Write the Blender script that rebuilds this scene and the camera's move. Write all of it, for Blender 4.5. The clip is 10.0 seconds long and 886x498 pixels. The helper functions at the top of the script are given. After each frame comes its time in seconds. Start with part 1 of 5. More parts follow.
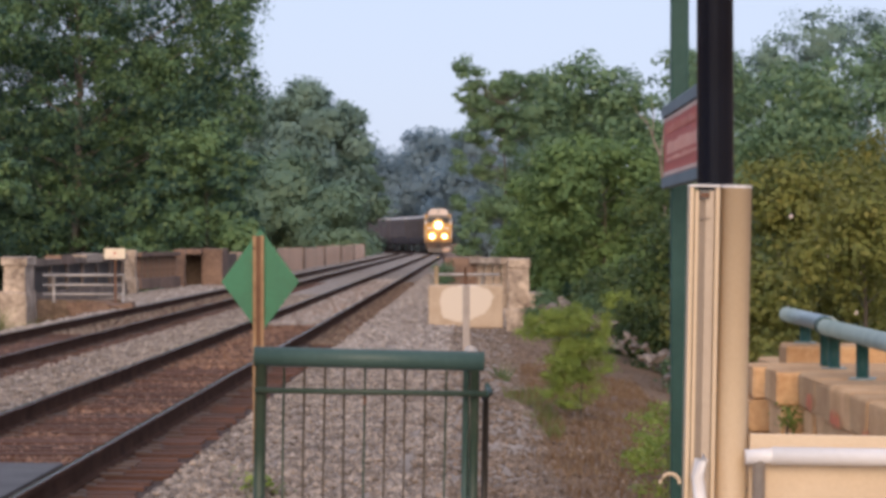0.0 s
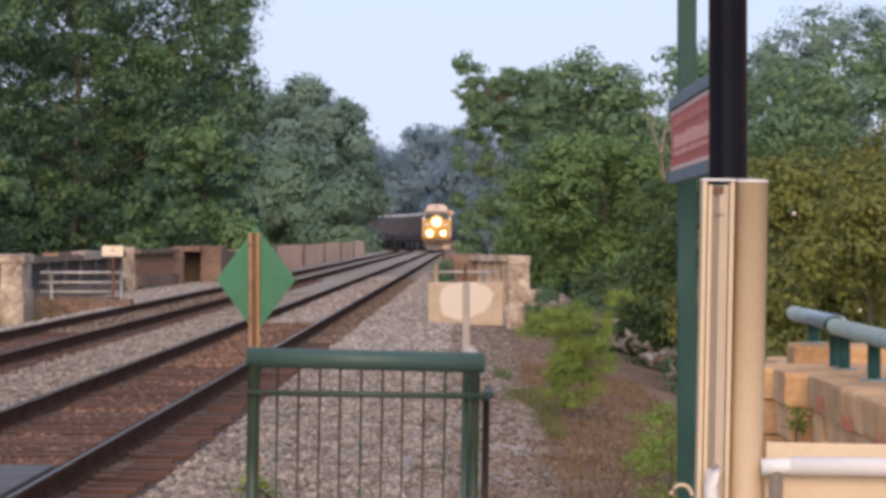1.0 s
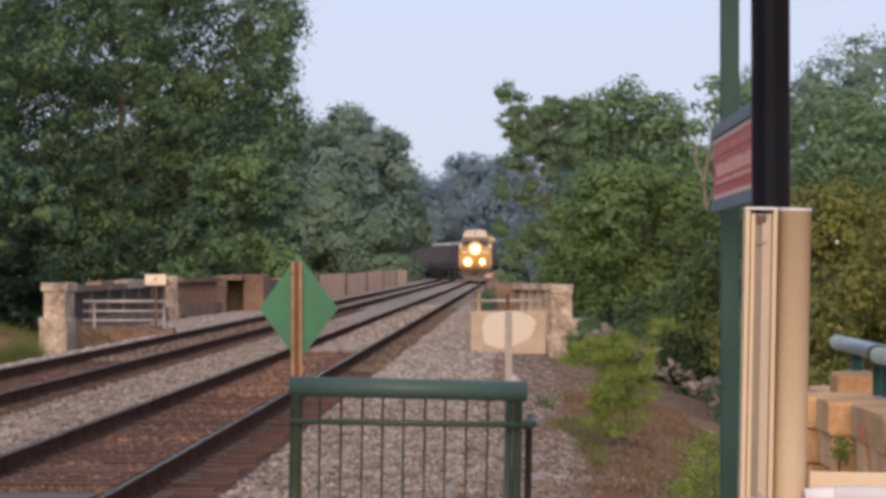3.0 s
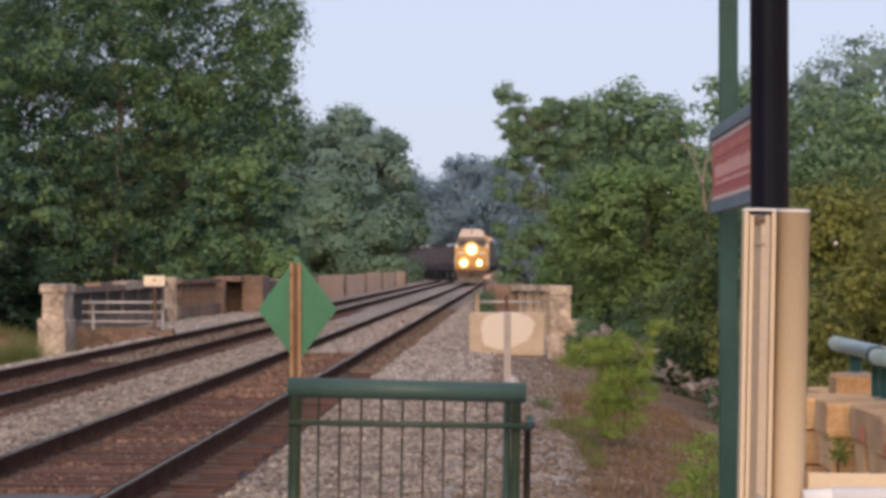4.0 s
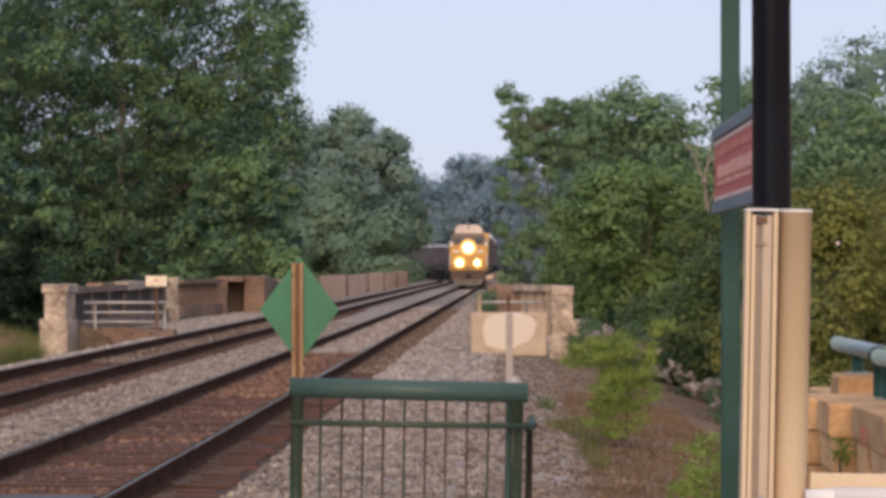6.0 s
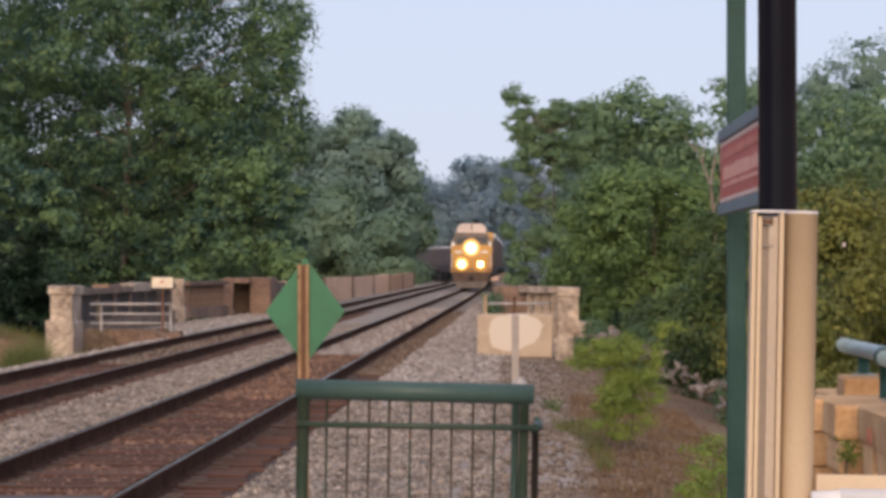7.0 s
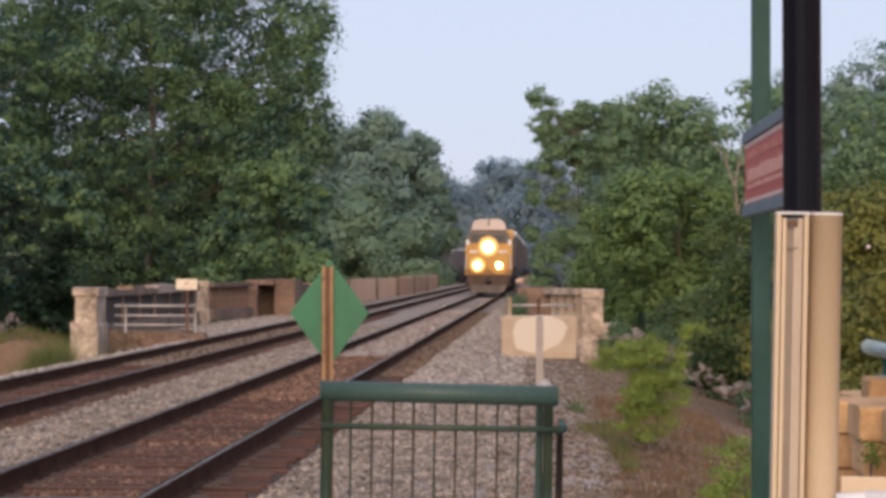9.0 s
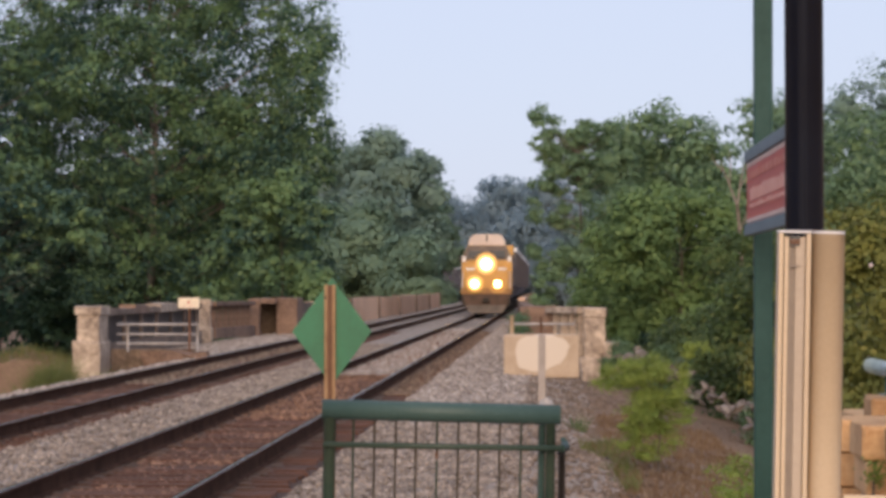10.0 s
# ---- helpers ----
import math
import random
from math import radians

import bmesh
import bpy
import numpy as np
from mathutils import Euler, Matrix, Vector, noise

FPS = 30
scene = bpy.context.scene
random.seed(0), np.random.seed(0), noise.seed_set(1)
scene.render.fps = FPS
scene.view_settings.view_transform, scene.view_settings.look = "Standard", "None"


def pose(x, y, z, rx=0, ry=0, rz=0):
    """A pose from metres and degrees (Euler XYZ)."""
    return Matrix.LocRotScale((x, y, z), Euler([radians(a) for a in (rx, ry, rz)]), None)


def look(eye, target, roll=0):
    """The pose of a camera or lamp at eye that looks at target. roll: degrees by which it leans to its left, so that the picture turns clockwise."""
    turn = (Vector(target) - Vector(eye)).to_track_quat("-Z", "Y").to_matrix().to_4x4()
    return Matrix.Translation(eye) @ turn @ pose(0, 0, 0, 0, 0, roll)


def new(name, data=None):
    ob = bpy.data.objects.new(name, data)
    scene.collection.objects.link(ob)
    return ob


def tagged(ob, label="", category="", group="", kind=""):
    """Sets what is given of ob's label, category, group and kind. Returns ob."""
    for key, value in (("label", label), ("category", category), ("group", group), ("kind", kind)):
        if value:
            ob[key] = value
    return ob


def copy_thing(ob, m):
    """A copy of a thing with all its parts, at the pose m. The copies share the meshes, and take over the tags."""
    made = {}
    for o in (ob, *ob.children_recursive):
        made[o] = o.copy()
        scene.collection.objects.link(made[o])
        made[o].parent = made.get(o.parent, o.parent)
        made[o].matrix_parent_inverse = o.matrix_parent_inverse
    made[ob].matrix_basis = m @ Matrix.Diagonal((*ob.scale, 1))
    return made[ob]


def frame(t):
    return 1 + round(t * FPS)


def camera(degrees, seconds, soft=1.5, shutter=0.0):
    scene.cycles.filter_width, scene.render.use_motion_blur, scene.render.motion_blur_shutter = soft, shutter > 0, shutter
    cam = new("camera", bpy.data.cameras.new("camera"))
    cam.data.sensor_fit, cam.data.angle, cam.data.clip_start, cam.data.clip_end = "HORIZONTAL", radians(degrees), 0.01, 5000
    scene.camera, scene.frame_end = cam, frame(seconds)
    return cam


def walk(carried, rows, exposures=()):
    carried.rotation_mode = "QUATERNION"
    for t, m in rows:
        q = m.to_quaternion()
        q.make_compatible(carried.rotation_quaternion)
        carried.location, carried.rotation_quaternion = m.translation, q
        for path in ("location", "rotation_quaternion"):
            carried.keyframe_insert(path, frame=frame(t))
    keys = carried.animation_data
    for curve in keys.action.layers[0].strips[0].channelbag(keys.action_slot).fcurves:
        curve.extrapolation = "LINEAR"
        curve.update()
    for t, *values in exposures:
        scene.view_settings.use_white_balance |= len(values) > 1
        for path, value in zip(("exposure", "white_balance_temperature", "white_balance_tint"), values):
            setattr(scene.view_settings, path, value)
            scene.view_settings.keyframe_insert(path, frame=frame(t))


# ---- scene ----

# World: y runs along the straight track away from the eye, x to the right, z = 0 at the top of the rails.
FOCAL = 5600.0
cam = camera(2 * math.degrees(math.atan(784 / FOCAL)), 10.0, soft=3.75)
EYE = (0.0, 0.0, 1.65)
# seconds, yaw, pitch (tangents x 5600), metres back
LOOKS = [
    (0.0, 52, -19, -0.50), (0.2, 58, -25, -0.28), (0.4, 58, -27, -0.04), (0.5, 56, -27, 0.0), (1.0, 52, -24, 0.0), (1.5, 52, -20, 0.0),
    (1.7, 62, -18, 0.0), (1.9, 118, -16, 0.0), (2.0, 123, -14, 0.0), (2.2, 127, 14, 0.0), (2.5, 128, 26, 0.0), (4.0, 125, 29, 0.0), (4.5, 125, 29, 0.0), (5.0, 127, 29, 0.0),
    (5.5, 128, 29, 0.0), (7.0, 139, 32, 0.0), (7.25, 168, 33, 0.0), (7.5, 180, 33, 0.0), (8.0, 183, 33, 0.0), (8.5, 180, 33, 0.0),
    (9.0, 182, 35, 0.0), (9.5, 183, 49, 0.0), (10.0, 186, 68, 0.0),
]


def eye_pose(a, b, back):
    return pose(EYE[0], EYE[1] + back, EYE[2], 90 + math.degrees(math.atan(b / FOCAL)), 0.0, math.degrees(math.atan(a / FOCAL)))


walk(cam, [(t, eye_pose(a, b, back)) for t, a, b, back in LOOKS], exposures=[(0.0, 0.60, 6000, 11), (0.5, 0.69, 5950, 11), (2.1, 0.67, 5950, 11), (2.5, 0.53, 6200, 12), (10.0, 0.55, 6250, 12)])

# ---- light ----
SUN_AZ, SUN_EL = 181.0, 18.0      # compass from +y, clockwise: low behind the eye, veiled
world = bpy.data.worlds.new("sky")
scene.world = world
world.use_nodes = True
wn = world.node_tree
sky = wn.nodes.new("ShaderNodeTexSky")
sky.sky_type, sky.sun_disc = "NISHITA", False
sky.sun_elevation, sky.sun_rotation = radians(SUN_EL), radians(SUN_AZ)
sky.air_density, sky.dust_density, sky.ozone_density = 1.0, 0.7, 4.0
wn.nodes["Background"].inputs["Strength"].default_value = 0.115
haze = wn.nodes.new("ShaderNodeMix")      # summer haze veils most of the blue
haze.data_type = "RGBA"
haze.inputs[0].default_value = 0.86
haze.inputs[7].default_value = (4.05, 4.20, 5.02, 1)
wn.links.new(sky.outputs[0], haze.inputs[6])
wn.links.new(haze.outputs[2], wn.nodes["Background"].inputs["Color"])
sun = new("sun", bpy.data.lights.new("sun", "SUN"))
sun.data.energy, sun.data.angle, sun.data.color = 1.9, radians(34), (1.0, 0.73, 0.48)
to_sun = Vector((math.sin(radians(SUN_AZ)) * math.cos(radians(SUN_EL)), math.cos(radians(SUN_AZ)) * math.cos(radians(SUN_EL)), math.sin(radians(SUN_EL))))
sun.matrix_world = look(to_sun * 50, (0, 0, 0))


# ---- materials ----
def mat(name, c1, c2, scale=4.0, rough=0.8, metal=0.0, bump=0.0, bump_scale=60.0, fine=0.35, vary=0.0, island=False, stretch=(1, 1, 1), spec=0.5):
    """Two colours mixed by coarse and fine noise in object space, with relief; vary: spread of value from piece to piece."""
    m = bpy.data.materials.new(name)
    m.use_nodes = True
    nt, N = m.node_tree, m.node_tree.nodes
    b = N["Principled BSDF"]
    tc = N.new("ShaderNodeTexCoord")
    mp = N.new("ShaderNodeMapping")
    mp.inputs["Scale"].default_value = stretch
    nt.links.new(tc.outputs["Object"], mp.inputs["Vector"])

    def nz(s, d=4.0):
        n = N.new("ShaderNodeTexNoise")
        n.inputs["Scale"].default_value, n.inputs["Detail"].default_value, n.inputs["Roughness"].default_value = s, d, 0.6
        nt.links.new(mp.outputs[0], n.inputs["Vector"])
        return n
    a, f = nz(scale), nz(bump_scale)
    mix = N.new("ShaderNodeMix")
    mix.data_type = "FLOAT"
    mix.inputs[0].default_value = fine
    nt.links.new(a.outputs["Fac"], mix.inputs[2])
    nt.links.new(f.outputs["Fac"], mix.inputs[3])
    ramp = N.new("ShaderNodeValToRGB")
    ramp.color_ramp.elements[0].position, ramp.color_ramp.elements[1].position = 0.36, 0.64
    ramp.color_ramp.elements[0].color, ramp.color_ramp.elements[1].color = (*c1, 1), (*c2, 1)
    nt.links.new(mix.outputs[0], ramp.inputs[0])
    col = ramp.outputs[0]
    if vary:
        if island:
            src = N.new("ShaderNodeNewGeometry").outputs["Random Per Island"]
        else:
            src = N.new("ShaderNodeObjectInfo").outputs["Random"]
        mr = N.new("ShaderNodeMapRange")
        mr.inputs["To Min"].default_value, mr.inputs["To Max"].default_value = 1 - vary, 1 + vary
        nt.links.new(src, mr.inputs["Value"])
        hsv = N.new("ShaderNodeHueSaturation")
        nt.links.new(mr.outputs[0], hsv.inputs["Value"])
        nt.links.new(col, hsv.inputs["Color"])
        col = hsv.outputs[0]
    nt.links.new(col, b.inputs["Base Color"])
    b.inputs["Roughness"].default_value, b.inputs["Metallic"].default_value = rough, metal
    b.inputs["Specular IOR Level"].default_value = spec
    if bump:
        bp = N.new("ShaderNodeBump")
        bp.inputs["Strength"].default_value, bp.inputs["Distance"].default_value = bump, 0.02
        nt.links.new(f.outputs["Fac"], bp.inputs["Height"])
        nt.links.new(bp.outputs[0], b.inputs["Normal"])
    return m


def foliage(name, c1, c2, tips, clump=0.35, through_light=0.4, edge=0.12):
    """Leaves: colour by coarse patches of the crown and leaf by leaf, some light let through."""
    m = bpy.data.materials.new(name)
    m.use_nodes = True
    nt, N = m.node_tree, m.node_tree.nodes
    out = N["Material Output"]
    b = N["Principled BSDF"]
    tc = N.new("ShaderNodeTexCoord")
    n = N.new("ShaderNodeTexNoise")
    n.inputs["Scale"].default_value, n.inputs["Detail"].default_value = clump, 3.0
    nt.links.new(tc.outputs["Object"], n.inputs["Vector"])
    n2 = N.new("ShaderNodeTexNoise")
    n2.inputs["Scale"].default_value, n2.inputs["Detail"].default_value = clump * 3.6, 2.0
    nt.links.new(tc.outputs["Object"], n2.inputs["Vector"])
    av = N.new("ShaderNodeMix")
    av.data_type = "FLOAT"
    av.inputs[0].default_value = 0.45
    nt.links.new(n.outputs["Fac"], av.inputs[2])
    nt.links.new(n2.outputs["Fac"], av.inputs[3])
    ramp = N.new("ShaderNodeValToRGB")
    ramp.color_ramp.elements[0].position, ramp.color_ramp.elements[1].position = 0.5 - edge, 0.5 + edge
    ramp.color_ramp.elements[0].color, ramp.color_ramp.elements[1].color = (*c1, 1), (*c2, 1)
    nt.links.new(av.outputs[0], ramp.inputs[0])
    geo = N.new("ShaderNodeNewGeometry")
    mix = N.new("ShaderNodeMix")
    mix.data_type = "RGBA"
    pw = N.new("ShaderNodeMath")
    pw.operation = "POWER"
    pw.inputs[1].default_value = 5.0
    nt.links.new(geo.outputs["Random Per Island"], pw.inputs[0])
    nt.links.new(pw.outputs[0], mix.inputs[0])
    nt.links.new(ramp.outputs[0], mix.inputs[6])
    mix.inputs[7].default_value = (*tips, 1)
    nt.links.new(mix.outputs[2], b.inputs["Base Color"])
    b.inputs["Roughness"].default_value = 0.6
    b.inputs["Specular IOR Level"].default_value = 0.25
    tr = N.new("ShaderNodeBsdfTranslucent")
    nt.links.new(mix.outputs[2], tr.inputs["Color"])
    sh = N.new("ShaderNodeMixShader")
    sh.inputs[0].default_value = through_light
    nt.links.new(b.outputs[0], sh.inputs[1])
    nt.links.new(tr.outputs[0], sh.inputs[2])
    nt.links.new(sh.outputs[0], out.inputs["Surface"])
    return m


def lamp_bloom(name, colour, strength):
    """Lens with bloom in its emission: hottest in the middle, amber at the rim."""
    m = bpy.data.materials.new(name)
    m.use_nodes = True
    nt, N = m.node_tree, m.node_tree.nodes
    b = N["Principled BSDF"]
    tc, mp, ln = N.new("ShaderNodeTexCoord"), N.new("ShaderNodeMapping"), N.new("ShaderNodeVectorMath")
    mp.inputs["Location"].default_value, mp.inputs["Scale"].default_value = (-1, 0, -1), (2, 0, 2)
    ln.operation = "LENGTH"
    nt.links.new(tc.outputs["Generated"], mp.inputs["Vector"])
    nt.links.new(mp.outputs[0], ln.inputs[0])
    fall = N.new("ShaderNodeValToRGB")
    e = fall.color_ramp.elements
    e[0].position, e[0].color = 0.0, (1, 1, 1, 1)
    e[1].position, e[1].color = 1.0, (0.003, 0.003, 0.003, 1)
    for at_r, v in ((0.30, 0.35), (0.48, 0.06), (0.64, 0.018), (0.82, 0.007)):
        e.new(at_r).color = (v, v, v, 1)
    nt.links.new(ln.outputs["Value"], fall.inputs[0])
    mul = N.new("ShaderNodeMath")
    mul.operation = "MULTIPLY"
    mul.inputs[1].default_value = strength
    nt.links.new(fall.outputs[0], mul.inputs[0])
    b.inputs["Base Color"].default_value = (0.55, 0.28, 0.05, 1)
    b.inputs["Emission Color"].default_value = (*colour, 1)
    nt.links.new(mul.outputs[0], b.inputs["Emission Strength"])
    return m


